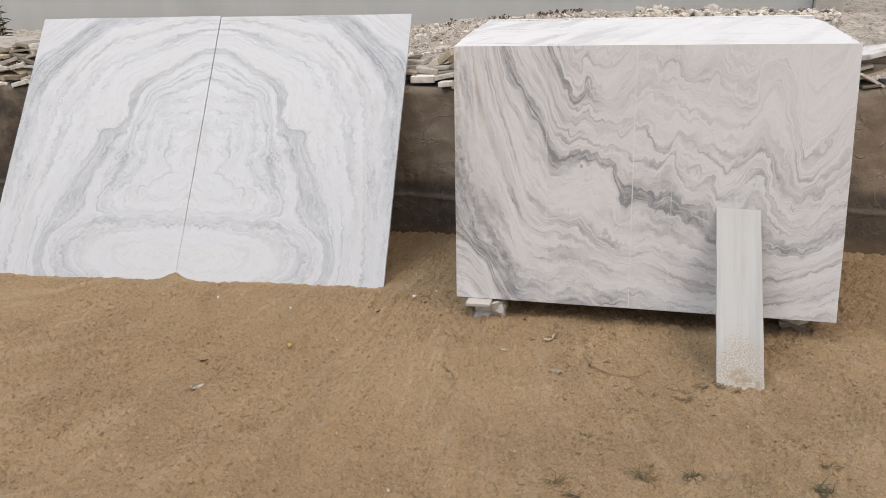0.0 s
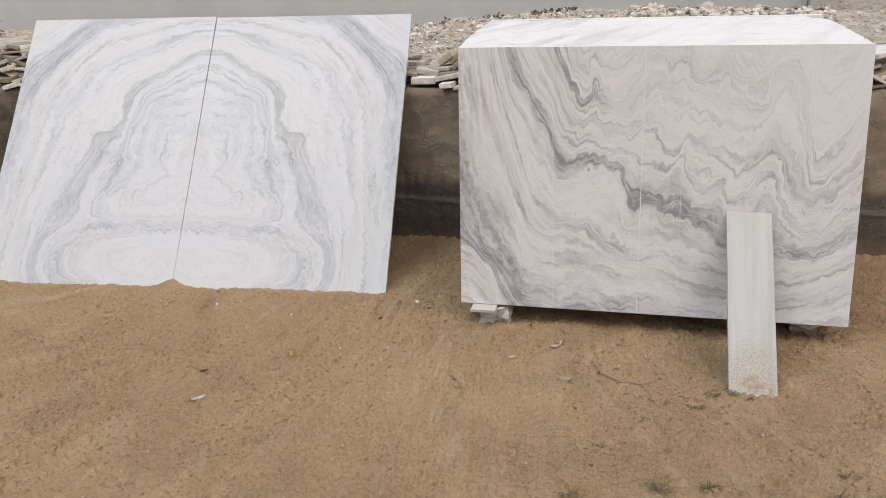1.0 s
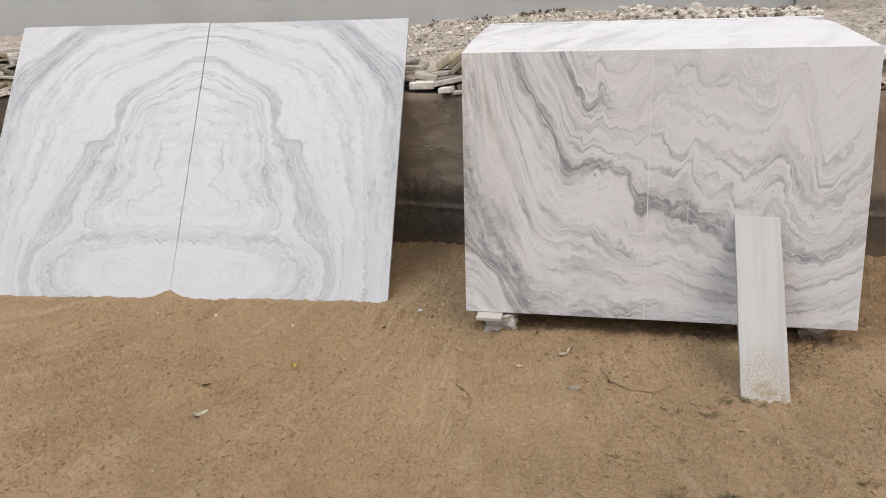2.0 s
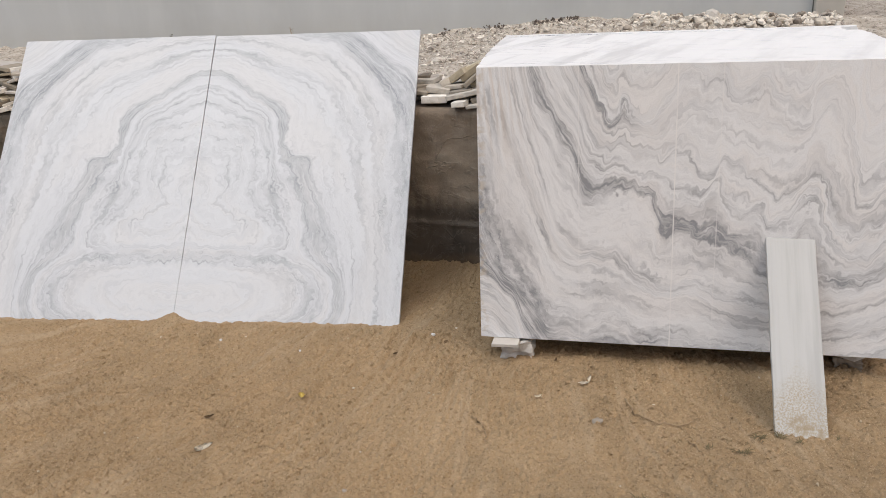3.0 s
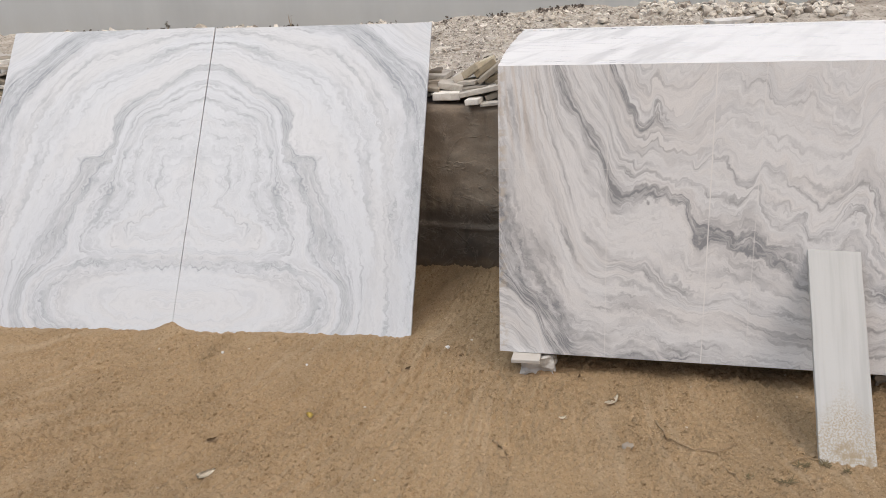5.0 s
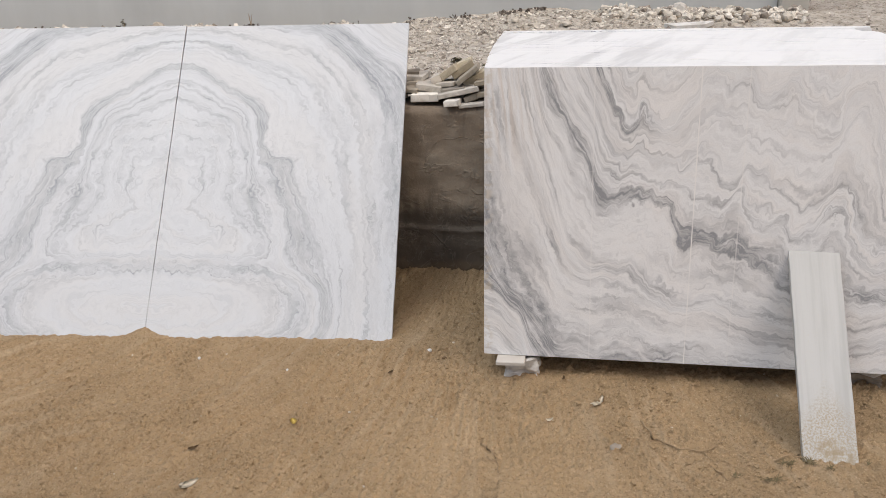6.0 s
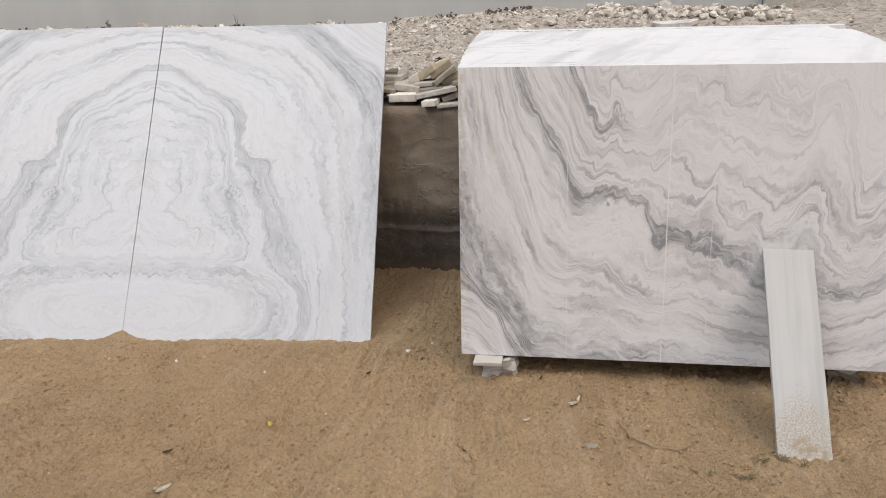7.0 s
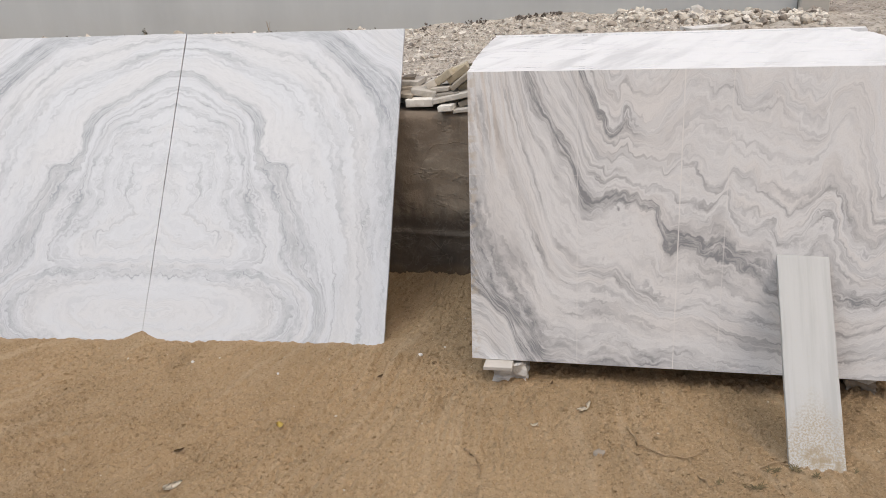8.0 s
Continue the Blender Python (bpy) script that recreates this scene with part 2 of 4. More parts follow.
def stack_marble():
    m = Mat("grey_folded_marble", 0.36, 0.35)
    u, y, v = m.xyz(m.p)
    folded = m.step(u, 0.4, 0.62, 0.25, 1.0)
    u2 = m.f("ADD", u, m.f("MULTIPLY", m.f("SUBTRACT", m.noise(m.vec(u, 1.0, v), 11, 3, 0.5), 0.5), m.f("MULTIPLY", folded, 0.07)))
    u2 = m.f("MULTIPLY_ADD", y, 0.12, u2)
    crimp = m.noise(m.vec(m.f("MULTIPLY_ADD", v, -0.25, u), 2.0, m.f("MULTIPLY", v, 0.4)), 19, 2, 0.5)
    v2 = m.f("ADD", v, m.f("MULTIPLY", m.f("SUBTRACT", crimp, 0.5), m.f("MULTIPLY", folded, m.step(v, 0.2, 0.55, 0.05, 0.13))))

    def line(pts):
        return m.curve(u2, 0.0, 1.9, -0.4, 3.5, pts)

    d_low = line([(0, 0.31), (0.06, 0.285), (0.111, 0.222), (0.164, 0.167), (0.196, 0.068), (0.244, -0.017), (0.325, -0.085), (0.6, -0.12), (1.9, -0.2)])
    d_top = line([(0, 0.63), (0.036, 0.483), (0.086, 0.347), (0.165, 0.266), (0.244, 0.171), (0.324, 0.052), (0.39, 0.078), (0.456, 0.039), (0.521, 0.057), (0.585, 0.08), (0.65, 0.05), (0.715, 0.002), (0.816, 0.016), (1.066, -0.02), (1.9, -0.06)])
    c_low = line([(0, 1.95), (0.094, 1.219), (0.12, 0.989), (0.169, 0.839), (0.219, 0.712), (0.283, 0.53), (0.347, 0.397), (0.425, 0.345), (0.501, 0.356), (0.577, 0.337), (0.654, 0.286), (0.73, 0.248), (0.806, 0.216), (0.93, 0.203), (1.08, 0.128), (1.252, 0.083), (1.468, 0.04), (1.623, 0.09), (1.9, 0.2)])
    c_top = line([(0, 2.25), (0.155, 1.218), (0.207, 0.989), (0.264, 0.815), (0.307, 0.661), (0.326, 0.583), (0.385, 0.492), (0.462, 0.433), (0.524, 0.435), (0.574, 0.45), (0.625, 0.42), (0.676, 0.355), (0.728, 0.316), (0.766, 0.283), (0.803, 0.273), (0.852, 0.275), (0.924, 0.305), (0.999, 0.265), (1.073, 0.236), (1.241, 0.212), (1.454, 0.174), (1.609, 0.208), (1.9, 0.38)])
    main = line([(0, 2.5), (0.215, 1.222), (0.235, 1.134), (0.256, 1.074), (0.318, 1.001), (0.355, 0.903), (0.405, 0.841), (0.425, 0.791), (0.443, 0.74), (0.457, 0.695), (0.518, 0.673), (0.567, 0.686), (0.663, 0.698), (0.724, 0.681), (0.755, 0.631), (0.77, 0.568), (0.804, 0.506), (0.851, 0.539), (0.925, 0.489), (1.009, 0.476), (1.107, 0.417), (1.231, 0.33), (1.441, 0.297), (1.577, 0.295), (1.661, 0.332), (1.9, 0.55)])
    m_low = line([(0, 2.75), (0.28, 1.221), (0.322, 1.109), (0.378, 1.025), (0.427, 0.952), (0.461, 0.866), (0.491, 0.816), (0.552, 0.799), (0.599, 0.817), (0.661, 0.773), (0.732, 0.764), (0.792, 0.745), (0.836, 0.683), (0.877, 0.706), (0.929, 0.692), (1.003, 0.733), (1.03, 0.669), (1.055, 0.619), (1.115, 0.613), (1.164, 0.627), (1.235, 0.541), (1.29, 0.56), (1.337, 0.655), (1.368, 0.68), (1.41, 0.595), (1.467, 0.472), (1.551, 0.424), (1.645, 0.465), (1.9, 0.7)])
    m_mid = line([(0, 3.0), (0.352, 1.22), (0.425, 1.085), (0.468, 0.976), (0.513, 0.891), (0.567, 0.866), (0.621, 0.891), (0.67, 0.838), (0.729, 0.848), (0.777, 0.824), (0.821, 0.868), (0.867, 0.868), (0.899, 0.807), (0.932, 0.754), (0.978, 0.759), (1.03, 0.828), (1.089, 0.804), (1.127, 0.754), (1.186, 0.713), (1.234, 0.677), (1.297, 0.722), (1.368, 0.783), (1.407, 0.729), (1.453, 0.608), (1.529, 0.519), (1.61, 0.57), (1.9, 0.9)])
    m_top = line([(0, 3.2), (0.411, 1.219), (0.48, 1.072), (0.523, 0.988), (0.565, 0.935), (0.618, 0.981), (0.667, 0.928), (0.725, 0.935), (0.773, 0.911), (0.816, 0.964), (0.86, 0.999), (0.905, 1.011), (0.964, 0.975), (1.021, 0.959), (1.09, 0.935), (1.183, 0.886), (1.25, 0.877), (1.306, 0.865), (1.334, 0.912), (1.357, 0.998), (1.394, 1.05), (1.442, 0.997), (1.475, 0.894), (1.511, 0.73), (1.559, 0.635), (1.608, 0.672), (1.9, 1.2)])
    high = line([(0, 3.4), (0.454, 1.218), (0.495, 1.131), (0.533, 1.055), (0.572, 0.998), (0.615, 1.059), (0.663, 1.007), (0.721, 1.011), (0.777, 1.063), (0.829, 1.139), (0.872, 1.182), (0.929, 1.154), (0.962, 1.165), (1.009, 1.125), (1.057, 1.079), (1.123, 1.067), (1.153, 1.11), (1.2, 1.06), (1.26, 0.998), (1.315, 0.986), (1.342, 1.043), (1.352, 1.122), (1.395, 1.143), (1.448, 1.132), (1.477, 1.065), (1.514, 0.871), (1.556, 0.754), (1.606, 0.778), (1.9, 1.5)])
    s = ranked(m, v2, [d_low, d_top, c_low, c_top, main, m_low, m_mid, m_top, high], -4.0, 0.14, 0.13)

    def band(q):
        core = m.f("MULTIPLY", m.f("ADD", hump(m, q, -0.08, 0.02, 0.26, 0.52), m.f("MULTIPLY", hump(m, q, 0.2, 0.4, 0.6, 0.85), m.step(u, 0.42, 0.5, 1.0, 0.25))), m.f("MULTIPLY", m.step(u, 0.42, 0.5, 0.66, 0.78), m.step(u, 0.78, 0.86, 1.0, 0.82)))
        block = m.f("MULTIPLY", hump(m, q, -0.05, 0.03, 0.55, 0.8), m.f("MULTIPLY", hump(m, u, 0.76, 0.84, 0.98, 1.1), 0.12))
        low = m.f("MULTIPLY", hump(m, q, -4.04, -3.95, -2.95, -2.5), m.step(u, 0.24, 0.42, 0.8, 0.36))
        second = m.f("MULTIPLY", hump(m, q, 0.9, 0.98, 1.05, 1.28), m.f("MULTIPLY", m.step(u, 0.4, 0.5, 0.3, 0.52), m.step(u, 1.4, 1.5, 1.0, 0.5)))
        third = m.f("MULTIPLY", hump(m, q, 1.9, 1.98, 2.04, 2.2), m.step(u, 0.85, 1.0, 0.16, 0.36))
        fourth = m.f("MULTIPLY", hump(m, q, 2.92, 2.98, 3.02, 3.14), 0.24)
        top = m.f("MULTIPLY", hump(m, q, 3.3, 3.6, 4.0, 4.12), m.step(u, 0.6, 0.72, 0.85, 0.2))
        thin = m.f("MULTIPLY", hump(m, q, 3.9, 3.97, 4.01, 4.08), m.step(u, 0.9, 1.0, 0.0, 0.3))
        under = m.f("ADD", m.f("MULTIPLY", hump(m, q, -1.1, -1.02, -0.98, -0.86), 0.42), m.f("MULTIPLY", hump(m, q, -2.1, -2.03, -1.97, -1.84), 0.3))
        under = m.f("MULTIPLY", under, m.step(m.noise(m.vec(u, 4.0, v), 4, 2), 0.38, 0.58, 0.3, 1.1))
        total = m.f("ADD", core, block)
        for extra in (low, second, third, fourth, top, thin, under):
            total = m.f("ADD", total, extra)
        return total

    depth = m.f("SUBTRACT", 0.95, m.f("MULTIPLY", m.step(u, 0.55, 0.75), m.step(v, 0.7, 1.05, 0.0, 0.42)))
    depth = m.f("SUBTRACT", depth, m.f("MULTIPLY", m.step(u, 1.4, 1.6), m.step(v, 0.4, 0.85, 0.0, 0.25)))
    c, h = marble_tail(m, s, u, v, band, ((0.785, 0.793, 0.805), (0.785, 0.779, 0.778), (0.27, 0.278, 0.298)), depth, m.step(u, 0.4, 0.6, 0.24, 0.36), 1.0, 0.2, 0.55)
    tan = m.f("MULTIPLY", m.step(u, 0.015, 0.05, 1.0, 0.0), m.step(m.noise(m.vec(m.f("MULTIPLY", u, 9.0), y, m.f("MULTIPLY", v, 14.0)), 2.0, 4), 0.48, 0.62, 0.0, 0.5))
    c = m.mix(tan, c, (0.50, 0.42, 0.31))
    rust = m.f("MULTIPLY", m.f("MULTIPLY", m.step(u, 0.1, 0.26, 1.0, 0.0), m.step(v, 0.7, 1.1)), m.step(m.noise(m.vec(m.f("MULTIPLY_ADD", v, 0.1, m.f("MULTIPLY", u, 1.0)), y, m.f("MULTIPLY", v, 0.05)), 38.0, 3), 0.42, 0.66, 0.0, 0.5))
    c = m.mix(rust, c, (0.55, 0.46, 0.38))
    lean = m.f("MULTIPLY_ADD", v, 0.017, u)
    marks = 0.0
    for at, w in ((0.452, 0.6), (0.846, 1.2), (1.02, 0.6)):
        marks = m.f("ADD", marks, m.step(m.f("ABSOLUTE", m.f("SUBTRACT", lean, at)), 0.0008, 0.0034, w, 0.0))
    marks = m.f("ADD", marks, m.f("MULTIPLY", m.step(m.f("ABSOLUTE", m.f("SUBTRACT", v, 0.815)), 0.0005, 0.002, 0.4, 0.0), m.step(u, 0.8, 0.86, 1.0, 0.0)))
    marks = m.f("MULTIPLY", marks, m.step(m.noise(scale=7, detail=4), 0.35, 0.55, 0.3, 0.75), clamp=True)
    c = m.mix(marks, c, (0.80, 0.79, 0.78))
    return m.done(c, h, 0.04, 0.002)


def sawn_marble():
    m = Mat("sawn_marble_edge", 0.7, 0.25)
    place = m.nt.nodes.new("ShaderNodeNewGeometry").outputs["Position"]
    x, y, z = m.xyz(place)
    cloud = m.noise(m.vec(m.f("MULTIPLY_ADD", y, -2.2, m.f("MULTIPLY", x, 5.0)), m.f("MULTIPLY", y, 0.9), m.f("MULTIPLY", z, 0.5)), 1.6, 4, 0.6)
    c = m.mix(m.f("MULTIPLY", m.step(cloud, 0.46, 0.66), m.step(x, 0.5, 1.0, 0.62, 0.3)), (0.77, 0.762, 0.75), (0.50, 0.492, 0.485))
    c = m.mix(m.step(m.f("ABSOLUTE", m.f("SUBTRACT", x, 0.24)), 0.02, 0.12, 0.05, 0.0), c, (0.52, 0.50, 0.48))
    c = m.mix(m.f("MULTIPLY", m.random(), 0.05), c, (0.60, 0.565, 0.52))
    return m.done(c, m.noise(scale=70, detail=5, rough=0.7), 0.25, 0.003)


def board_marble():
    m = Mat("white_marble_strip", 0.5, 0.3)
    x, y, z = m.xyz(m.p)
    long = m.noise(m.vec(m.f("MULTIPLY", x, 22.0), y, m.f("MULTIPLY", z, 1.2)), 1.0, 5, 0.6)
    c = m.mix(m.step(long, 0.4, 0.7), (0.475, 0.478, 0.468), (0.40, 0.40, 0.39))
    edge = m.f("MULTIPLY_ADD", m.f("SUBTRACT", m.noise(scale=9, detail=6, rough=0.7), 0.5), 0.36, m.f("MULTIPLY_ADD", m.f("ABSOLUTE", x), 0.9, z))
    c = m.mix(m.f("MULTIPLY", m.step(edge, 0.16, 0.34, 0.8, 0.0), m.step(m.noise(scale=130, detail=5, rough=0.7), 0.4, 0.6)), c, (0.33, 0.27, 0.18))
    c = m.mix(m.f("MULTIPLY", m.step(edge, 0.05, 0.15, 0.85, 0.0), m.step(m.noise(scale=12, detail=5), 0.42, 0.54)), c, (0.29, 0.225, 0.135))
    c = m.mix(m.step(m.noise(scale=120, detail=2), 0.62, 0.7, 0.0, 0.3), c, (0.5, 0.45, 0.36))
    return m.done(c, m.noise(scale=50, detail=5), 0.12, 0.003)


def plaster_material():
    m = Mat("damp_cement_plaster", 0.8, 0.25)
    x, y, z = m.xyz(m.p)
    big, mid = m.noise(scale=1.7, detail=6, rough=0.6), m.noise(scale=9, detail=7, rough=0.65)
    c = m.mix(m.step(big, 0.35, 0.7), (0.195, 0.152, 0.112), (0.285, 0.23, 0.172))
    c = m.mix(m.step(mid, 0.45, 0.75, 0.0, 0.6), c, (0.31, 0.27, 0.215))
    c = m.mix(m.step(m.noise(m.vec(m.f("MULTIPLY", x, 5.0), y, m.f("MULTIPLY", z, 1.2)), 1.6, 5), 0.5, 0.72, 0.0, 0.6), c, (0.09, 0.075, 0.06))
    damp = m.f("MULTIPLY_ADD", m.f("SUBTRACT", m.noise(scale=3.2, detail=6, rough=0.6), 0.5), 0.3, z)
    c = m.mix(m.step(damp, 0.31, 0.42, 0.7, 0.0), c, (0.06, 0.053, 0.047))
    c = m.mix(m.step(damp, 0.03, 0.09, 0.5, 0.0), c, (0.20, 0.145, 0.09))
    c = m.mix(m.step(damp, 0.86, 0.98, 0.0, 0.3), c, (0.07, 0.065, 0.058))
    # the wall's left end lies in shade: darkened here in the colour, mottled
    end_shade = m.f("MULTIPLY", m.step(m.f("MULTIPLY_ADD", big, 0.9, x), -2.2, -3.0), m.step(mid, 0.36, 0.6, 0.35, 0.8))
    c = m.mix(end_shade, c, (0.06, 0.055, 0.048))
    swirl = m.f("ABSOLUTE", m.f("SUBTRACT", m.noise(scale=5.5, detail=4, rough=0.55, dist=1.6), 0.5))
    c = m.mix(m.step(swirl, 0.0, 0.022, 0.16, 0.0), c, (0.36, 0.315, 0.25))
    arcs = m.f("ABSOLUTE", m.f("SUBTRACT", m.noise(scale=3.4, detail=2, rough=0.5, dist=2.4), 0.5))
    h = m.f("ADD", m.f("ADD", m.f("MULTIPLY", mid, 0.5), m.f("MULTIPLY", m.step(arcs, 0.0, 0.04, 0.28, 0.0), m.step(mid, 0.45, 0.6))), m.f("MULTIPLY", m.noise(scale=30, detail=5, rough=0.65), 0.45))
    return m.done(c, h, 0.9, 0.013)


def grey_wall_material():
    m = Mat("grey_wall_paint", 0.75, 0.25)
    x, y, z = m.xyz(m.p)
    run = m.noise(m.vec(m.f("MULTIPLY", x, 2.5), y, m.f("MULTIPLY", z, 0.5)), 1.0, 6, 0.6)
    c = m.mix(m.step(run, 0.35, 0.7), (0.51, 0.523, 0.52), (0.54, 0.553, 0.55))
    c = m.mix(m.f("MULTIPLY", m.step(z, 0.2, 0.75, 0.35, 0.0), m.noise(scale=2.5, detail=5)), c, (0.40, 0.37, 0.31))
    c = m.mix(m.step(m.noise(scale=0.5, detail=4), 0.5, 0.75, 0.0, 0.25), c, (0.27, 0.275, 0.27))
    return m.done(c, m.noise(scale=18, detail=5), 0.12, 0.01)


def stone_material(name, a, b, dark, island=False, scale=9.0):
    m = Mat(name, 0.85, 0.2)
    r = m.island() if island else m.random()
    c = m.mix(r, a, b)
    c = m.mix(m.step(m.noise(scale=scale, detail=6, rough=0.65), 0.42, 0.72, 0.0, 0.7), c, dark)
    c = m.mix(m.f("MULTIPLY", m.step(m.f("FRACT", m.f("MULTIPLY", r, 7.31)), 0.72, 0.8), 0.6), c, dark)
    return m.done(c, m.noise(scale=scale * 4, detail=5, rough=0.65), 0.5, 0.004)


def plain(name, a, b, scale=20.0, rough=0.7):
    m = Mat(name, rough, 0.25)
    return m.done(m.mix(m.noise(scale=scale, detail=4), a, b), m.noise(scale=scale * 3, detail=3), 0.2, 0.002)


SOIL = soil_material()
TERRACE_SOIL = soil_material("pale_rubble_soil", 0.85)
PAIR, STACK, BOARD, SAWN = pair_marble(), stack_marble(), board_marble(), sawn_marble()
PLASTER, GREY = plaster_material(), grey_wall_material()
CHUNK = stone_material("grey_marble_chunk", (0.60, 0.59, 0.57), (0.50, 0.485, 0.46), (0.24, 0.21, 0.17))
TAN = stone_material("tan_stone_offcut", (0.60, 0.53, 0.40), (0.46, 0.40, 0.30), (0.22, 0.18, 0.12))
OFFCUT = stone_material("sawn_stone_offcut", (0.58, 0.545, 0.49), (0.33, 0.285, 0.22), (0.13, 0.108, 0.08))
RUBBLE = stone_material("broken_rubble", (0.80, 0.75, 0.67), (0.50, 0.45, 0.375), (0.12, 0.092, 0.075), True, 11.0)
ROCK = stone_material("pale_rock", (0.62, 0.57, 0.50), (0.46, 0.41, 0.34), (0.22, 0.18, 0.14), False, 7.0)
CHIP = stone_material("white_chip", (0.62, 0.56, 0.46), (0.44, 0.36, 0.25), (0.36, 0.28, 0.18), True, 40.0)
WHITE = stone_material("white_marble_chunk", (0.72, 0.71, 0.69), (0.60, 0.58, 0.55), (0.38, 0.34, 0.29))
CREAM = stone_material("cream_stone_offcut", (0.78, 0.745, 0.68), (0.67, 0.63, 0.56), (0.36, 0.31, 0.25))
LEAF_PALE = plain("dry_pale_leaf", (0.80, 0.72, 0.58), (0.86, 0.80, 0.68))
LEAF_YELLOW = plain("yellow_leaf", (0.80, 0.64, 0.20), (0.70, 0.52, 0.15))
LEAF_DARK = plain("brown_leaf", (0.13, 0.085, 0.045), (0.19, 0.12, 0.065))
LITTER = plain("dark_leaf_litter", (0.075, 0.058, 0.045), (0.14, 0.115, 0.095))
GREYSTONE = plain("grey_stone", (0.25, 0.213, 0.168), (0.33, 0.285, 0.235))
TWIG = plain("dry_twig", (0.26, 0.18, 0.105), (0.37, 0.27, 0.165), 40)
GREEN = plain("dull_green_leaf", (0.082, 0.072, 0.036), (0.12, 0.103, 0.058), 30)
STRAW = plain("grass_blade", (0.11, 0.088, 0.045), (0.19, 0.148, 0.08), 30)


# ---- mesh helpers ----
def mesh_of(name, bm, material, smooth=False):
    me = bpy.data.meshes.new(name)
    bm.normal_update()
    bm.to_mesh(me)
    bm.free()
    me.materials.append(material)
    if smooth:
        me.polygons.foreach_set("use_smooth", [True] * len(me.polygons))
    return me


def part(name, bm, material, parent, label="", smooth=False):
    ob = new(name, mesh_of(name, bm, material, smooth))
    ob.parent = parent
    return tagged(ob, label)


def raw(name, verts, faces, material, smooth=False):
    me = bpy.data.meshes.new(name)
    me.from_pydata([tuple(v) for v in verts], [], faces)
    me.materials.append(material)
    if smooth:
        me.polygons.foreach_set("use_smooth", [True] * len(me.polygons))
    me.update()
    return new(name, me)


def prism(outline, y0, y1, bevel=0.002, rough=0.0):
    """A plate: outline of (x, z), thick from y0 to y1, with softened edges."""
    bm = bmesh.new()
    front = [bm.verts.new((x, y0, z)) for x, z in outline]
    back = [bm.verts.new((x, y1, z)) for x, z in outline]
    bm.faces.new(front)
    bm.faces.new(back[::-1])
    n = len(outline)
    for i in range(n):
        bm.faces.new((front[i], back[i], back[(i + 1) % n], front[(i + 1) % n]))
    bmesh.ops.recalc_face_normals(bm, faces=bm.faces)
    if bevel:
        bmesh.ops.bevel(bm, geom=list(bm.edges), offset=bevel, segments=1, affect="EDGES")
    if rough:
        for v in bm.verts:
            v.co += Vector([random.uniform(-rough, rough) for _ in range(3)])
    return bm


def wavy(points, step, amount):
    """The outline with each side broken into short, slightly uneven pieces."""
    out = []
    for (ax, az), (bx, bz) in zip(points, points[1:] + points[:1]):
        d = math.hypot(bx - ax, bz - az)
        k = max(1, int(d / step))
        nx, nz = -(bz - az) / d, (bx - ax) / d
        for i in range(k):
            w = random.uniform(-amount, amount) if i else 0.0
            out.append((ax + (bx - ax) * i / k + nx * w, az + (bz - az) * i / k + nz * w))
    return out


def lump(size, flat=1.0, seed=0, sub=1, rough=0.28):
    """An angular stone."""
    bm = bmesh.new()
    bmesh.ops.create_icosphere(bm, subdivisions=sub, radius=0.5)
    for v in bm.verts:
        k = 1 + rough * 2 * noise.noise(v.co * 2.3 + Vector((seed * 3.7, seed * 1.3, 0)))
        v.co = Vector((v.co.x * k * size, v.co.y * k * size * 0.85, v.co.z * k * size * flat))
    return bm


def scatter(name, places, material, sub=0, tip=0.4):
    """Many small stones in one mesh; places: x, y, z, size, flatness."""
    base = bmesh.new()
    if sub:
        bmesh.ops.create_icosphere(base, subdivisions=sub, radius=0.5)
    else:
        bmesh.ops.create_cube(base, size=0.8)
    bv = np.array([v.co[:] for v in base.verts])
    bf = [[v.index for v in f.verts] for f in base.faces]
    base.free()
    verts, faces = [], []
    for i, (x, y, z, s, fl) in enumerate(places):
        q = Euler((random.uniform(-tip, tip), random.uniform(-tip, tip), random.uniform(0, 6.28))).to_matrix()
        jit = 1 + np.random.uniform(-0.38, 0.38, bv.shape)
        pts = (bv * jit * s * np.array((1.0, random.uniform(0.55, 1.0), fl))) @ np.array(q).T + np.array((x, y, z))
        o = len(verts)
        verts.extend(pts.tolist())
        faces.extend([[o + j for j in f] for f in bf])
    return raw(name, verts, faces, material)


def tube(points, r0, r1, sides=5):
    bm = bmesh.new()
    rings = []
    for i, p in enumerate(points):
        p = Vector(p)
        d = (Vector(points[min(i + 1, len(points) - 1)]) - Vector(points[max(i - 1, 0)])).normalized()
        a = d.orthogonal().normalized()
        b = d.cross(a)
        r = r0 + (r1 - r0) * i / (len(points) - 1)
        rings.append([bm.verts.new(p + (a * math.cos(t) + b * math.sin(t)) * r) for t in (6.2832 * k / sides for k in range(sides))])
    for p, q in zip(rings, rings[1:]):
        for k in range(sides):
            bm.faces.new((p[k], p[(k + 1) % sides], q[(k + 1) % sides], q[k]))
    bm.faces.new(rings[0][::-1])
    bm.faces.new(rings[-1])
    return bm


# ---- ground ----
WALL_Y, WALL_TOP = 1.08, 0.945
FOOT_Y, PAIR_YAW = 0.204, 3.69


def foot_line(x):
    """Where the leaning slabs meet the soil."""
    return FOOT_Y + (x + 1.734) * math.tan(radians(PAIR_YAW))


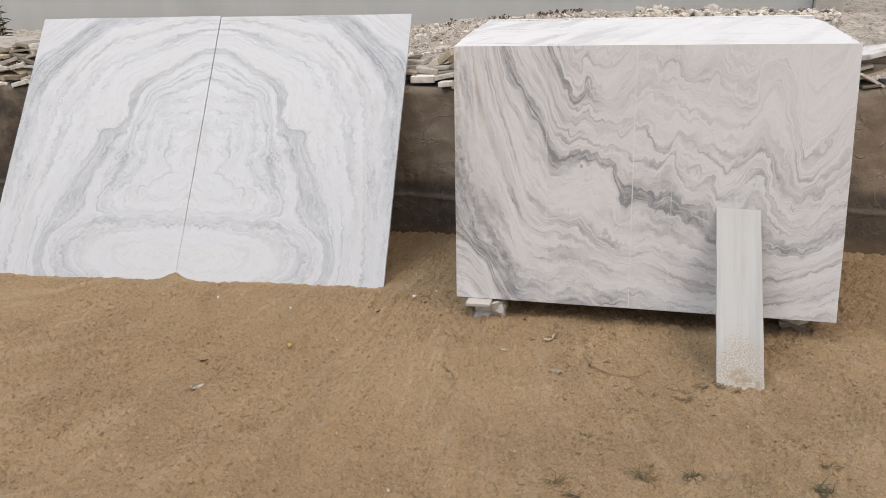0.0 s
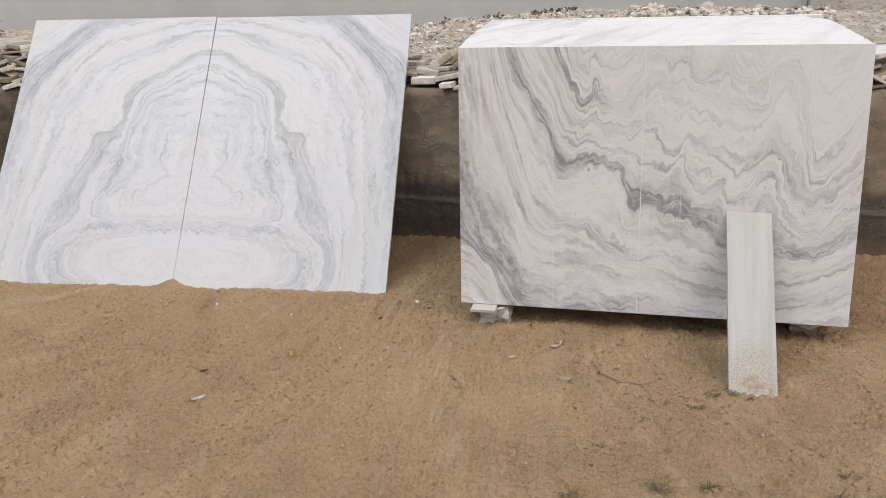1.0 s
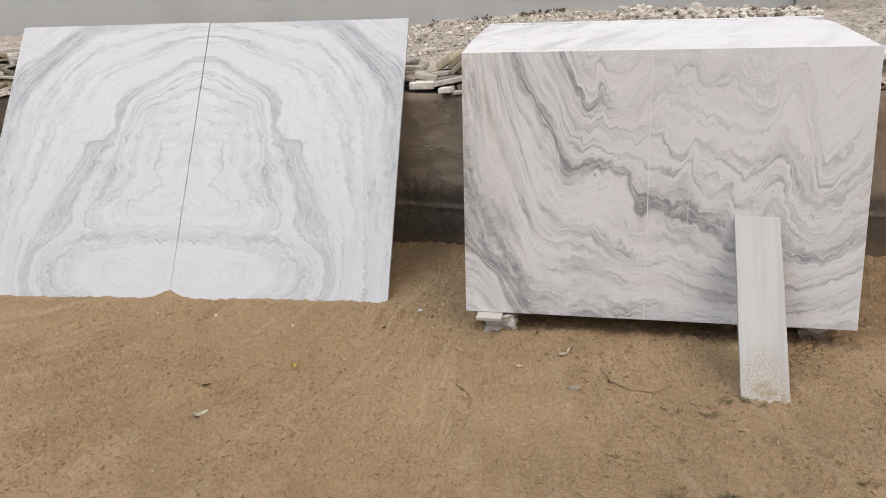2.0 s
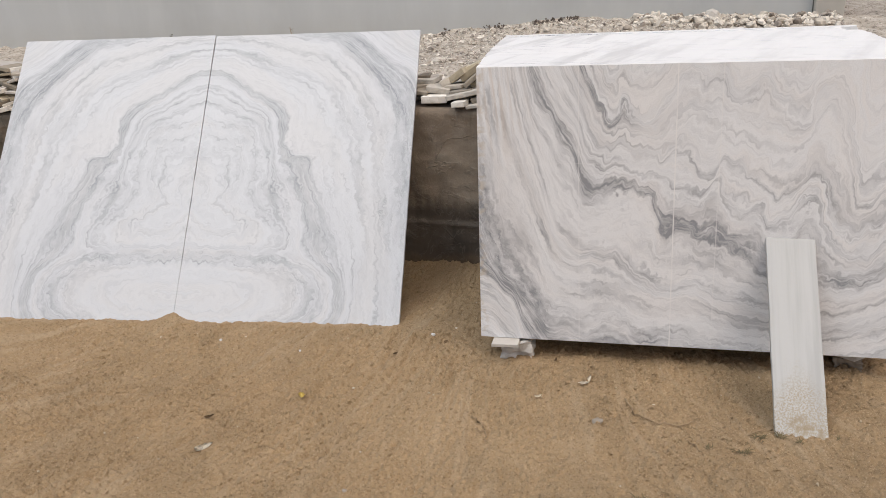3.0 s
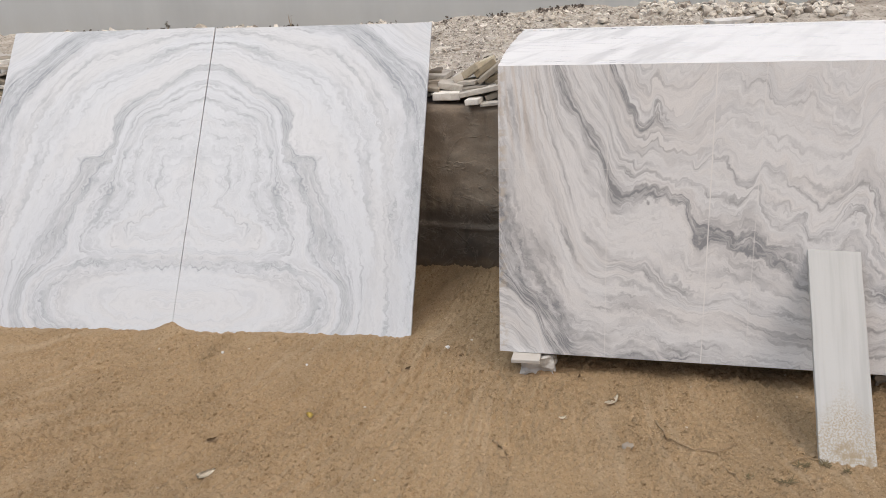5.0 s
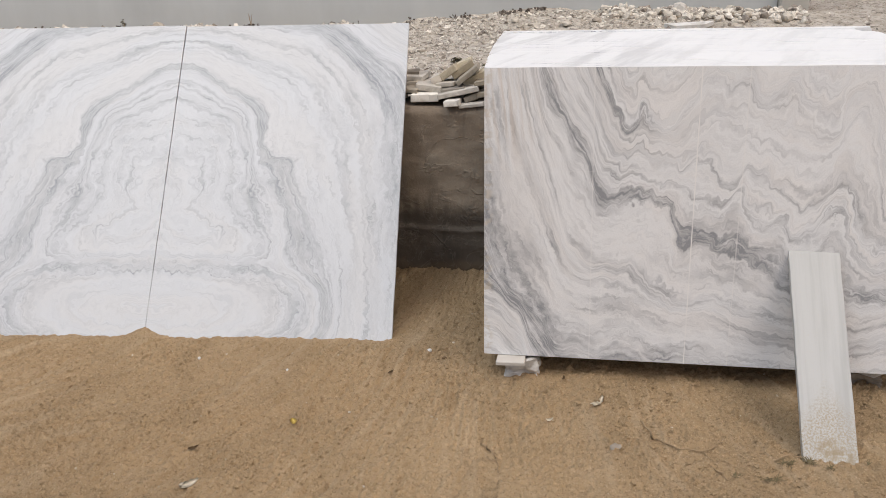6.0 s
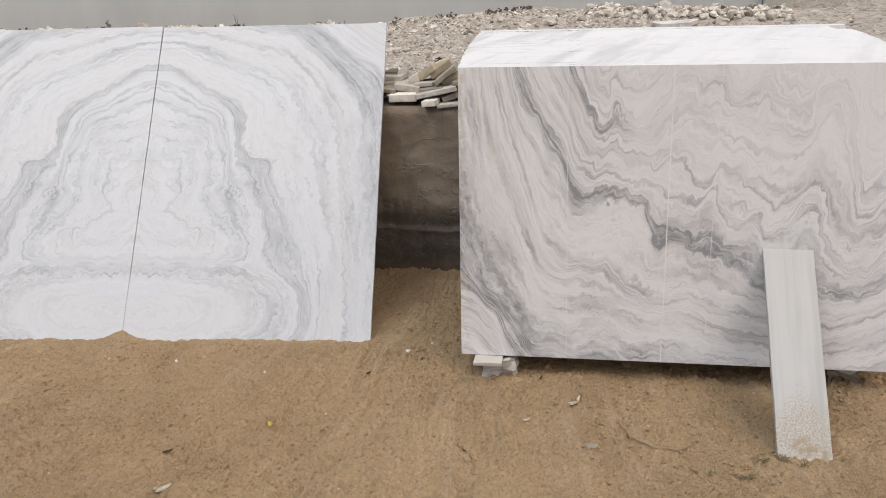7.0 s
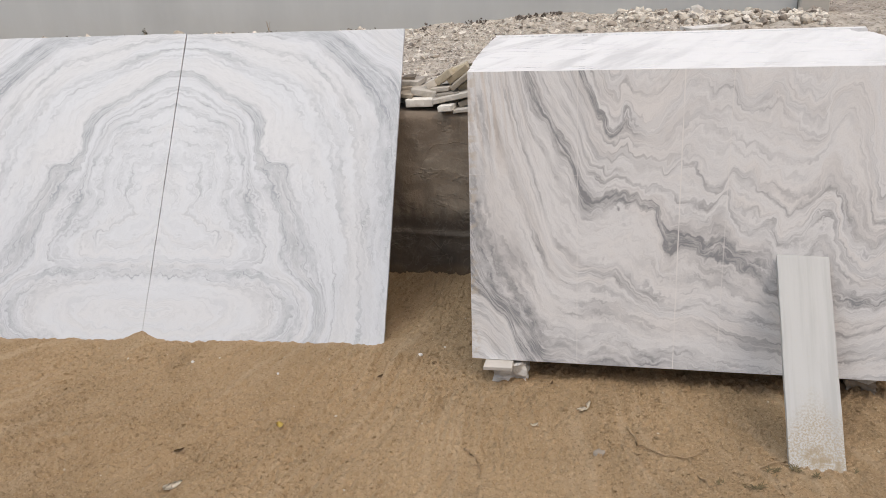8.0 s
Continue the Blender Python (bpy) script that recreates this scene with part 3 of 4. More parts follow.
def ground_height(x, y):
    p = Vector((x, y, 0))
    fade = min(1.0, max(0.0, min(x + 6, 5 - x, y + 4.5) / 1.0))
    h = 0.016 * noise.noise(p * 1.1) + 0.008 * noise.noise(p * 4.0) + 0.008 * noise.noise(p * 13.0) + 0.008 * noise.noise(p * 29.0) + 0.008 * noise.noise(p * 50.0)
    sweep = math.atan2(x + 0.1, 1.8 - y) + 0.1 * noise.noise(p * 0.9)
    drag = Vector((sweep * 26.0, math.hypot(x + 0.1, 1.8 - y) * 1.1, 1.0))
    h += (0.012 * noise.noise(drag) + 0.010 * noise.noise(drag * 2.3) + 0.009 * noise.noise(drag * 4.6)) * max(0.2, min(1.0, 0.5 + 2.0 * noise.noise(p * 1.1 + Vector((4, 0, 0)))))
    loose = max(0.0, min(1.0, 0.45 + 1.6 * noise.noise(p * 2.4 + Vector((0, 6, 0)))))
    h += (0.35 + 0.65 * loose) * (0.026 * max(0.0, noise.noise(p * 40.0) - 0.05) + 0.013 * noise.noise(p * 68.0)) + 0.004 * noise.noise(p * 100.0)
    away_from = math.hypot(x + 0.1, 1.8 - y)
    h += 0.012 * max(0.0, min(1.0, (away_from - 2.1) / 0.8)) * noise.noise(Vector((sweep * 70.0, away_from * 5.0, 3.0)))
    wheel = x - 0.05 - 0.25 * (y + 1.0)
    h += 0.006 * math.sin(wheel * 42.0) * math.exp(-(wheel / 0.22) ** 2)
    if -3.6 < x < -0.2:
        h *= 1 - 0.75 * math.exp(-((y - foot_line(x)) / 0.06) ** 2)
        side = min(1.0, max(0.0, min(x + 3.4, -0.42 - x) / 0.12))
        ridge = -0.002 + 0.006 * noise.noise(Vector((x * 3.0, 7.0, 0))) + 0.005 * noise.noise(Vector((x * 14.0, 3.0, 0)))
        ridge += 0.032 * math.exp(-((x + 1.734) / 0.075) ** 2)
        d = y - foot_line(x) + 0.02
        h += side * ridge * math.exp(-(d / (0.075 if d < 0 else 0.2)) ** 2)
    h += 0.006 * math.exp(-((y - WALL_Y) / 0.08) ** 2)
    under = math.exp(-((x - 1.32) / 0.14) ** 2 - ((y + 0.5) / 0.07) ** 2)
    h += 0.022 * under
    return h * fade


def build_ground():
    xs = np.concatenate([[-400, -60, -20, -9], np.arange(-6, -3.5, 0.08), np.arange(-3.5, -2.3, 0.012), np.arange(-2.3, 2.3, 0.0058), np.arange(2.3, 3.0, 0.012), np.arange(3.0, 5.3, 0.08), [8, 20, 60, 400]])
    ys = np.concatenate([[-400, -60, -20, -8], np.arange(-4.5, -2.0, 0.08), np.arange(-2.0, -1.5, 0.012), np.arange(-1.5, 0.35, 0.0058), np.arange(0.35, 1.22, 0.012), [2, 8, 40, 400]])
    verts, faces = [], []
    for y in ys:
        for x in xs:
            near = -6.1 < x < 5.2 and -4.6 < y < 1.3
            verts.append((x, y, ground_height(x, y) if near else 0.0))
    w = len(xs)
    for j in range(len(ys) - 1):
        for i in range(w - 1):
            faces.append((j * w + i, j * w + i + 1, (j + 1) * w + i + 1, (j + 1) * w + i))
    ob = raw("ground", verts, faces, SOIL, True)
    tagged(ob, "dry brown sandy soil with drag marks and clods", "ground", kind="structure")


def terrace_height(x, y):
    t = min(1.0, max(0.0, (y - 1.3) / 4.6))
    base = 0.93 + (0.24 - 0.93) * (t * t * (3 - 2 * t) * 0.5 + t * 0.5)
    wide = math.exp(-((x - 0.2) / 1.5) ** 2)
    right = math.exp(-((x - 3.0) / 1.6) ** 2)
    rim = math.exp(-((y - 9.4) / 1.7) ** 2)
    h = base + rim * (0.15 * wide + 0.03 * right) - 0.07 * max(0.0, min(1.0, (-1.6 - x) / 1.2)) * max(0.0, min(1.0, (y - 4) / 3))
    near = max(0.0, min(1.0, (y - 1.35) / 0.6))
    if y < 14 and abs(x) < 14:
        p = Vector((x, y, 2.0))
        h += near * (0.03 * noise.noise(p * 0.9) + 0.04 * noise.noise(p * 3.1) + 0.05 * noise.noise(p * 6.5))
    return h


def build_terrace():
    xs = np.concatenate([[-400, -60, -20], np.arange(-12, 8, 0.07), [9, 12, 20, 60, 400]])
    ys = np.concatenate([[1.2, 1.3], np.arange(1.36, 11.5, 0.07), [12, 14, 18, 25, 60, 400]])
    w = len(xs)
    verts = [(x, y, terrace_height(x, y)) for y in ys for x in xs]
    faces = [(j * w + i, j * w + i + 1, (j + 1) * w + i + 1, (j + 1) * w + i) for j in range(len(ys) - 1) for i in range(w - 1)]
    ob = raw("terrace_ground", verts, faces, TERRACE_SOIL, True)
    tagged(ob, "pale dusty earth bank behind the low wall", "ground", kind="structure")


def build_retaining_wall():
    xs = np.concatenate([[-30, -12], np.arange(-5.0, 3.6, 0.016), [8, 30]])
    zs = np.arange(-0.1, WALL_TOP + 0.001, 0.0095)
    zs[-1] = WALL_TOP
    verts, faces = [], []
    for z in zs:
        for x in xs:
            p = Vector((x, 0, z))
            bulge = 0.02 * noise.noise(p * 2.2) + 0.010 * noise.noise(p * 6.5) + 0.005 * noise.noise(p * 17)
            lip = z - 0.262 - 0.03 * noise.noise(Vector((x * 2.4, 5, 0))) - 0.012 * noise.noise(Vector((x * 11.0, 5, 0)))
            bulge += 0.016 * math.exp(-(lip / 0.012) ** 2) * (0.6 + 0.8 * noise.noise(p * 5)) + 0.016 * min(1.0, max(0.0, 0.5 - lip / 0.016))
            soft = max(0.0, z - WALL_TOP + 0.04) / 0.04
            verts.append((x, WALL_Y - bulge + 0.025 * soft * soft, z + (0.018 * noise.noise(Vector((x * 4, 1, 0))) if z > 0.9 else 0)))
    w, h = len(xs), len(zs)
    for j in range(h - 1):
        for i in range(w - 1):
            faces.append((j * w + i, j * w + i + 1, (j + 1) * w + i + 1, (j + 1) * w + i))
    o = len(verts)
    for x in xs:
        verts.append((x, WALL_Y + 0.27, WALL_TOP + 0.012 * noise.noise(Vector((x * 4, 4, 0)))))
    for x in xs:
        verts.append((x, WALL_Y + 0.27, -0.1))
    for i in range(w - 1):
        faces.append(((h - 1) * w + i, (h - 1) * w + i + 1, o + i + 1, o + i))
        faces.append((o + i, o + i + 1, o + w + i + 1, o + w + i))
    ob = raw("wall_retaining", verts, faces, PLASTER, True)
    tagged(ob, "low retaining wall of dark damp stained cement plaster", "wall", kind="structure")


def build_boundary_wall():
    bm = prism([(-40, 0.0), (3.5, 0.0), (3.5, 3.4), (-40, 3.4)], 10.25, 10.5, 0.01)
    tagged(new("wall_boundary", mesh_of("wall_boundary", bm, GREY)), "tall smooth grey painted boundary wall", "wall", kind="structure")
    bm = prism([(3.51, 0.0), (3.93, 0.0), (3.93, 3.5), (3.51, 3.5)], 10.12, 10.55, 0.015)
    m = Mat("pale_cement_pillar", 0.8)
    mat = m.done(m.mix(m.noise(scale=2.5, detail=6), (0.40, 0.38, 0.34), (0.52, 0.49, 0.44)), m.noise(scale=20), 0.2, 0.01)
    tagged(new("wall_pillar", mesh_of("wall_pillar", bm, mat)), "pale cement pillar at the end of the grey wall", "pillar", kind="structure")


build_ground()
build_terrace()
build_retaining_wall()
build_boundary_wall()


# ---- the two book-matched slabs leaning on the wall ----
LEAN = 39.18


def leaning_slab(sign, length):
    w, r = (1.255 if sign > 0 else 1.264), 0.032
    pts = [(0.0, length), (0.0, r * 1.2), (r * 0.5, r * 0.35), (r * 1.3, 0.0), (w, 0.0), (w, length)]
    pts = wavy(pts, 0.06, 0.0011)
    bm = prism([(sign * x, z - 0.07) for x, z in pts], 0.0, 0.018, 0.0015)
    ob = new("leaning_marble_slab", mesh_of("leaning_marble_slab", bm, PAIR))
    return ob


for sign, length in ((1, 1.791), (-1, 1.798)):
    ob = leaning_slab(sign, length)
    ob.matrix_world = pose(-1.734, FOOT_Y, 0.02, -LEAN, 0, PAIR_YAW) @ pose(sign * 0.0005, 0, 0, 0, sign * 0.07 + 0.46, 0)
    tagged(ob, "white marble slab with grey book-matched veins leaning on the wall", "marble slab", "pair of leaning slabs", "thing")


# ---- the upright stack of slabs ----
STACK_LEAN = 4.66
PITCH = 0.0203
COUNT = 46


def stack_slab(i):
    """Slab i from the front; its height, ends and chipped corners differ a little."""
    w0 = 0.0 if i == 0 else -0.014 * math.sin(math.pi * (i // 5 * 5 + 2) / 46) + random.uniform(-0.0006, 0.0006)
    top = 1.222 if i == 0 else 1.2212 + random.choice((-0.0008, 0.0, 0.0002, 0.0, 0.0004, -0.0002, 0.0))
    right = 1.772 if i == 0 else 1.768 + random.uniform(-0.003, 0.003)
    rt = right - 0.055
    if 33 < i:
        rt -= 0.004 * (i - 33)
    if 39 < i < 44:
        rt -= 0.05
    if i >= 44:
        rt, top = 1.70, 1.226
    cut = random.choice((0.0, 0.0, 0.0, 0.0, 0.003, 0.007)) if i else 0.0
    pts = [(w0, -0.008), (right, -0.014), (rt, top - cut), (rt - cut * 1.5, top), (w0 + 0.008 + cut, top), (w0 + 0.006, top - cut - 0.002)]
    if not cut:
        pts = [(w0, -0.008), (right, -0.014), (rt, top), (w0 + 0.008, top)]
    bm = prism(wavy(pts, 0.09, 0.0005), 0.0, 0.0203, 0.0003)
    for v in bm.verts:
        if v.co.z > 1.1:
            v.co.z += v.co.y * 0.0815
    for f in bm.faces:
        f.normal_update()
        f.material_index = 0 if abs(f.normal.y) > 0.9 else 1
    me = mesh_of("marble_slab", bm, STACK)
    me.materials.append(SAWN)
    return new("marble_slab", me)


for i in range(COUNT):
    ob = stack_slab(i)
    ob.matrix_world = pose(0, i * PITCH, 0.12, -STACK_LEAN, 0, 0)
    tagged(ob, "grey and white folded-vein marble slab standing in an upright stack" if i else "front marble slab of the stack with dark folded grey veins", "marble slab", "slabs in the stack", "thing")

# ---- the strip that props against the stack ----
bm = prism(wavy([(-0.095, -0.04), (0.097, -0.04), (0.095, 0.829), (-0.095, 0.832)], 0.05, 0.001), 0.0, 0.02, 0.0015)
prop = new("marble_strip", mesh_of("marble_strip", bm, BOARD))
prop.matrix_world = pose(1.318, -0.475, 0.0, -39.6, 0, 0) @ pose(0, 0, 0, 0, -1.0, 1.0)
tagged(prop, "narrow white marble strip with a soiled foot propped on the stack", "marble strip")


# ---- supports under the stack ----
def support(name, x, y, z, size, turn, seed, label, material=WHITE):
    bm = bmesh.new()
    bmesh.ops.create_cube(bm, size=1.0)
    bmesh.ops.subdivide_edges(bm, edges=list(bm.edges), cuts=9, use_grid_fill=True)
    for v in bm.verts:
        k = 1 + 0.2 * noise.noise(v.co * 1.7 + Vector((seed * 5.1, 0, 0))) + 0.14 * noise.noise(v.co * 4.0 + Vector((0, seed * 2.3, 0)))
        v.co = Vector((v.co.x * k * size[0], v.co.y * k * size[1], v.co.z * size[2] * (0.9 + 0.1 * k) + (0.012 * noise.noise(v.co * 6.0 + Vector((seed, 0, 0))) if v.co.z > -0.4 else 0.0)))
    ob = new(name, mesh_of(name, bm, material))
    ob.matrix_world = pose(x, y, z + size[2] / 2, 0, 0, turn)
    return tagged(ob, label, "stone block")


def chip_plate(name, x, y, z, sx, sy, th, turn, label, material=WHITE, group="", tilt=(0, 0), cat="stone piece"):
    n = random.choice((4, 4, 5, 5))
    pts = []
    for k in range(n):
        a = 6.2832 * (k + random.uniform(-0.25, 0.25)) / n + 0.785
        pts.append((0.62 * sx * math.cos(a), 0.62 * sy * math.sin(a)))
    bm = prism(wavy(pts, 0.06, 0.004), -th / 2, th / 2, min(0.0025, th * 0.1), 0.0018)
    bm.transform(Matrix.Rotation(radians(-90), 4, "X"))
    ob = new(name, mesh_of(name, bm, material))
    ob.matrix_world = pose(x, y, z + th / 2, tilt[0], tilt[1], turn)
    return tagged(ob, label, cat, group)


support("support_block", 0.16, 0.095, -0.012, (0.15, 0.2, 0.104), 3, 4, "broken grey-white marble block under the stack", CHUNK)
support("support_block", 0.14, 0.7, -0.005, (0.2, 0.25, 0.112), 3, 14, "broken white marble block under the stack")
support("support_block", 1.57, 0.7, -0.005, (0.2, 0.25, 0.112), 3, 15, "broken white marble block under the stack")
bm = prism(wavy([(-0.068, 0.0), (0.056, 0.003), (0.06, 0.4), (-0.045, 0.4)], 0.05, 0.001), -0.017, 0.0, 0.002)
bm.transform(Matrix.Rotation(radians(-90), 4, "X"))
bmesh.ops.recalc_face_normals(bm, faces=bm.faces)
ob = new("packing_plate", mesh_of("packing_plate", bm, WHITE))
ob.matrix_world = pose(0.124, -0.062, 0.0915, 0, 0, 0)
tagged(ob, "flat white marble packing plate under the stack's corner", "packing plate")
support("support_block", 1.62, 0.16, -0.01, (0.11, 0.16, 0.06), -8, 6, "grey stone lump under the stack's far corner", GREYSTONE)
for z, turn in ((0.052, 4), (0.083, -6)):
    chip_plate("packing_plate", 1.61, 0.155, z, 0.14, 0.17, 0.026, turn, "thin grey stone packing plate under the stack", CHUNK)


# ---- stone offcuts piled on the wall ----
def shard(x, y, z, length, th, roll, depth=0.13, material=OFFCUT, turn=0.0):
    """A long broken piece with a straight sawn front edge and slanting ends; x, y, z is the middle of its front."""
    a, b, c = random.uniform(-0.3, 0.14), random.uniform(-0.3, 0.18), random.uniform(-0.018, 0.02)
    pts = [(-length / 2, 0.0), (length / 2, c), (length * (0.5 + b), depth), (-length * (0.5 + a), depth * random.uniform(0.8, 1.1))]
    bm = prism(wavy(pts, 0.05, 0.0018), -th / 2, th / 2, min(0.003, th * 0.12), 0.0012)
    bm.transform(Matrix.Rotation(radians(-90), 4, "X"))
    bmesh.ops.recalc_face_normals(bm, faces=bm.faces)
    ob = new("stone_offcut", mesh_of("stone_offcut", bm, material))
    ob.matrix_world = pose(x, y, z, random.uniform(-5, 3), -roll, turn)
    return tagged(ob, "long broken stone offcut with a sawn face, piled on the wall", "stone piece", "stone offcuts on the wall")


shard(-0.425, 1.12, 0.985, 0.150, 0.041, 0, 0.15, CREAM)
shard(-0.241, 1.10, 1.015, 0.225, 0.026, 11)
shard(-0.275, 1.05, 0.972, 0.076, 0.032, 5, 0.1, CREAM)
shard(-0.174, 1.12, 0.985, 0.075, 0.030, 18, 0.1, OFFCUT)
shard(-0.168, 1.06, 0.958, 0.130, 0.017, 5, 0.14, OFFCUT)
shard(-0.507, 1.28, 1.060, 0.100, 0.028, -2, 0.16, OFFCUT)
shard(-0.410, 1.18, 1.026, 0.145, 0.034, -8)
shard(-0.326, 1.20, 1.040, 0.103, 0.024, 5)
shard(-0.311, 1.24, 1.098, 0.100, 0.039, 35, 0.12, TAN)
shard(-0.229, 1.24, 1.113, 0.138, 0.035, 35, 0.12, TAN)
shard(-0.197, 1.16, 1.095, 0.146, 0.026, 38)
shard(-0.157, 1.22, 1.060, 0.140, 0.051, 28, 0.13, TAN)
shard(-0.273, 1.15, 1.020, 0.133, 0.022, 7)
shard(-0.377, 1.22, 1.062, 0.055, 0.042, 25, 0.1, ROCK)
shard(-0.514, 1.24, 1.036, 0.090, 0.024, 4)
shard(-0.524, 1.32, 1.082, 0.080, 0.015, 1)
shard(-0.507, 1.16, 1.018, 0.080, 0.024, -4)
shard(-0.243, 1.32, 1.124, 0.110, 0.034, 21, 0.12, TAN)
shard(-0.115, 1.14, 1.060, 0.090, 0.026, 9)
shard(-0.100, 1.13, 1.005, 0.090, 0.026, 12, 0.13, OFFCUT)
for k in range(16):
    shard(-0.62 + 0.043 * k, 1.31 + 0.03 * math.sin(k * 2.1), 0.955 + 0.022 * (k % 4), random.uniform(0.12, 0.18), 0.03, random.gauss(0, 5), 0.14)
for x0, x1, levels, back in ((-4.7, -3.2, 8, 0.027), (1.86, 2.7, 6, 0.01)):
    for lev in range(levels):
        x = x0 + random.uniform(0, 0.12)
        while x < x1:
            ln = random.uniform(0.08, 0.20)
            th = random.uniform(0.016, 0.042)
            shard(x + ln / 2, WALL_Y + 0.02 + back * lev + random.uniform(-0.03, 0.03), 0.96 + lev * 0.032, ln * 1.02, th * 0.8, random.gauss(0, 13), random.uniform(0.12, 0.2), random.choice((OFFCUT, OFFCUT, CREAM, TAN)), random.uniform(-22, 22))
            x += ln * random.uniform(0.95, 1.35)
chip_plate("stone_offcut", -3.62, 1.42, 1.185, 0.6, 0.24, 0.018, 4, "long pale flat slab piece on top of the stone pile", WHITE, "stone offcuts on the wall", (4, 4))
chip_plate("stone_offcut", -3.27, 1.36, 1.12, 0.15, 0.16, 0.06, 4, "pale squared offcut jutting from the stone pile", WHITE, "stone offcuts on the wall", (0, -4))
chip_plate("stone_offcut", 2.06, 1.14, 1.125, 0.28, 0.17, 0.028, 4, "pale flat offcut on top of the stone pile", WHITE, "stone offcuts on the wall", (0, -12))


# ---- rubble on the bank ----
places = []
for _ in range(13000):
    x, y = random.uniform(-3.2, 4.4), 4.0 + 6.0 * random.random() ** 0.75
    if y > 10.1 or (x > 2.3 and random.random() < 0.93):
        continue
    s = random.choice((0.012, 0.015, 0.018, 0.02, 0.025, 0.03, 0.04, 0.07))
    places.append((x, y, terrace_height(x, y), s * random.uniform(0.7, 1.4), random.uniform(0.2, 0.5)))
for _ in range(900):
    x, y = random.uniform(-11, -2.5), random.gauss(9.8, 0.25)
    if y < 10.15 and noise.noise(Vector((x * 1.6, 3.0, 0))) > 0.08:
        s = random.choice((0.04, 0.06, 0.1, 0.15))
        places.append((x, y, terrace_height(x, y) + s * 0.1, s, random.uniform(0.4, 0.8)))
for _ in range(900):
    x, y = random.uniform(-5, 5), random.uniform(1.4, 4.6)
    s = random.choice((0.015, 0.02, 0.03, 0.05))
    places.append((x, y, terrace_height(x, y) + s * 0.1, s, random.uniform(0.4, 0.7)))
for _ in range(160):
    x, y = random.uniform(4.0, 8.0), random.uniform(6, 14)
    s = random.choice((0.02, 0.03, 0.05))
    places.append((x, y, terrace_height(x, y), s, 0.5))
tagged(scatter("rubble", places, RUBBLE, 0, 0.9), "heap of broken pale stone rubble and grit", "rubble", kind="stuff")
heap = []
for _ in range(520):
    x, y = random.uniform(0.8, 3.75), random.gauss(9.6, 0.24)
    if y < 10.1:
        heap.append((x, y, terrace_height(x, y) + random.uniform(0.0, 0.06), random.uniform(0.06, 0.17), random.uniform(0.4, 0.8)))
tagged(scatter("broken_rocks", heap, RUBBLE, 1, 0.9), "ridge of broken cream and grey rocks along the wall", "rubble", kind="stuff")


litter = []
for _ in range(1500):
    x, y = random.uniform(-9, 4.2), random.gauss(9.85, 0.16)
    if y < 10.15 and noise.noise(Vector((x * 1.3, 8.0, 0))) + 0.5 * noise.noise(Vector((x * 5.0, 2.0, 0))) > 0.12:
        litter.append((x, y, terrace_height(x, y) + random.uniform(0.0, 0.05), random.uniform(0.02, 0.06), random.uniform(0.12, 0.35)))
tagged(scatter("leaf_litter", litter, LITTER, 0, 1.2), "dark dry leaf litter and twigs along the grey wall", "leaf litter", kind="stuff")


def rock(x, y, size, flat, seed, label, material=ROCK, lift=0.0):
    bm = lump(size, flat, seed, 2, 0.3)
    ob = new("rock", mesh_of("rock", bm, material))
    ob.matrix_world = pose(x, y, terrace_height(x, y) + size * flat * 0.28 + lift, 0, 0, seed * 47 % 360)
    tagged(ob, label, "rock", "rocks on the rubble heap")


rock(1.97, 9.7, 0.33, 0.68, 1, "large rounded pale white boulder on the rubble", WHITE)
rock(1.9, 9.95, 0.17, 0.7, 2, "angular white rock behind the boulder", WHITE, 0.05)
rock(-6.58, 9.8, 0.26, 0.8, 3, "pale rounded rock by the grey wall")
rock(-7.95, 9.8, 0.18, 0.6, 4, "pale rock by the grey wall")
for k in range(44):
    rock(random.uniform(0.4, 3.7), random.uniform(8.9, 9.95), random.uniform(0.08, 0.2), random.uniform(0.45, 0.8), 10 + k, "angular broken rock on the rubble heap")
for k in range(16):
    rock(random.uniform(-1.8, 0.8), random.uniform(5.0, 9.4), random.uniform(0.08, 0.19), random.uniform(0.3, 0.5), 50 + k, "angular broken rock on the rubble heap")
chip_plate("stone_plank", 1.96, 8.5, terrace_height(1.96, 8.5) + 0.03, 0.62, 0.22, 0.06, 4, "long flat white slab lying on the rubble", WHITE, "", (4, -2))


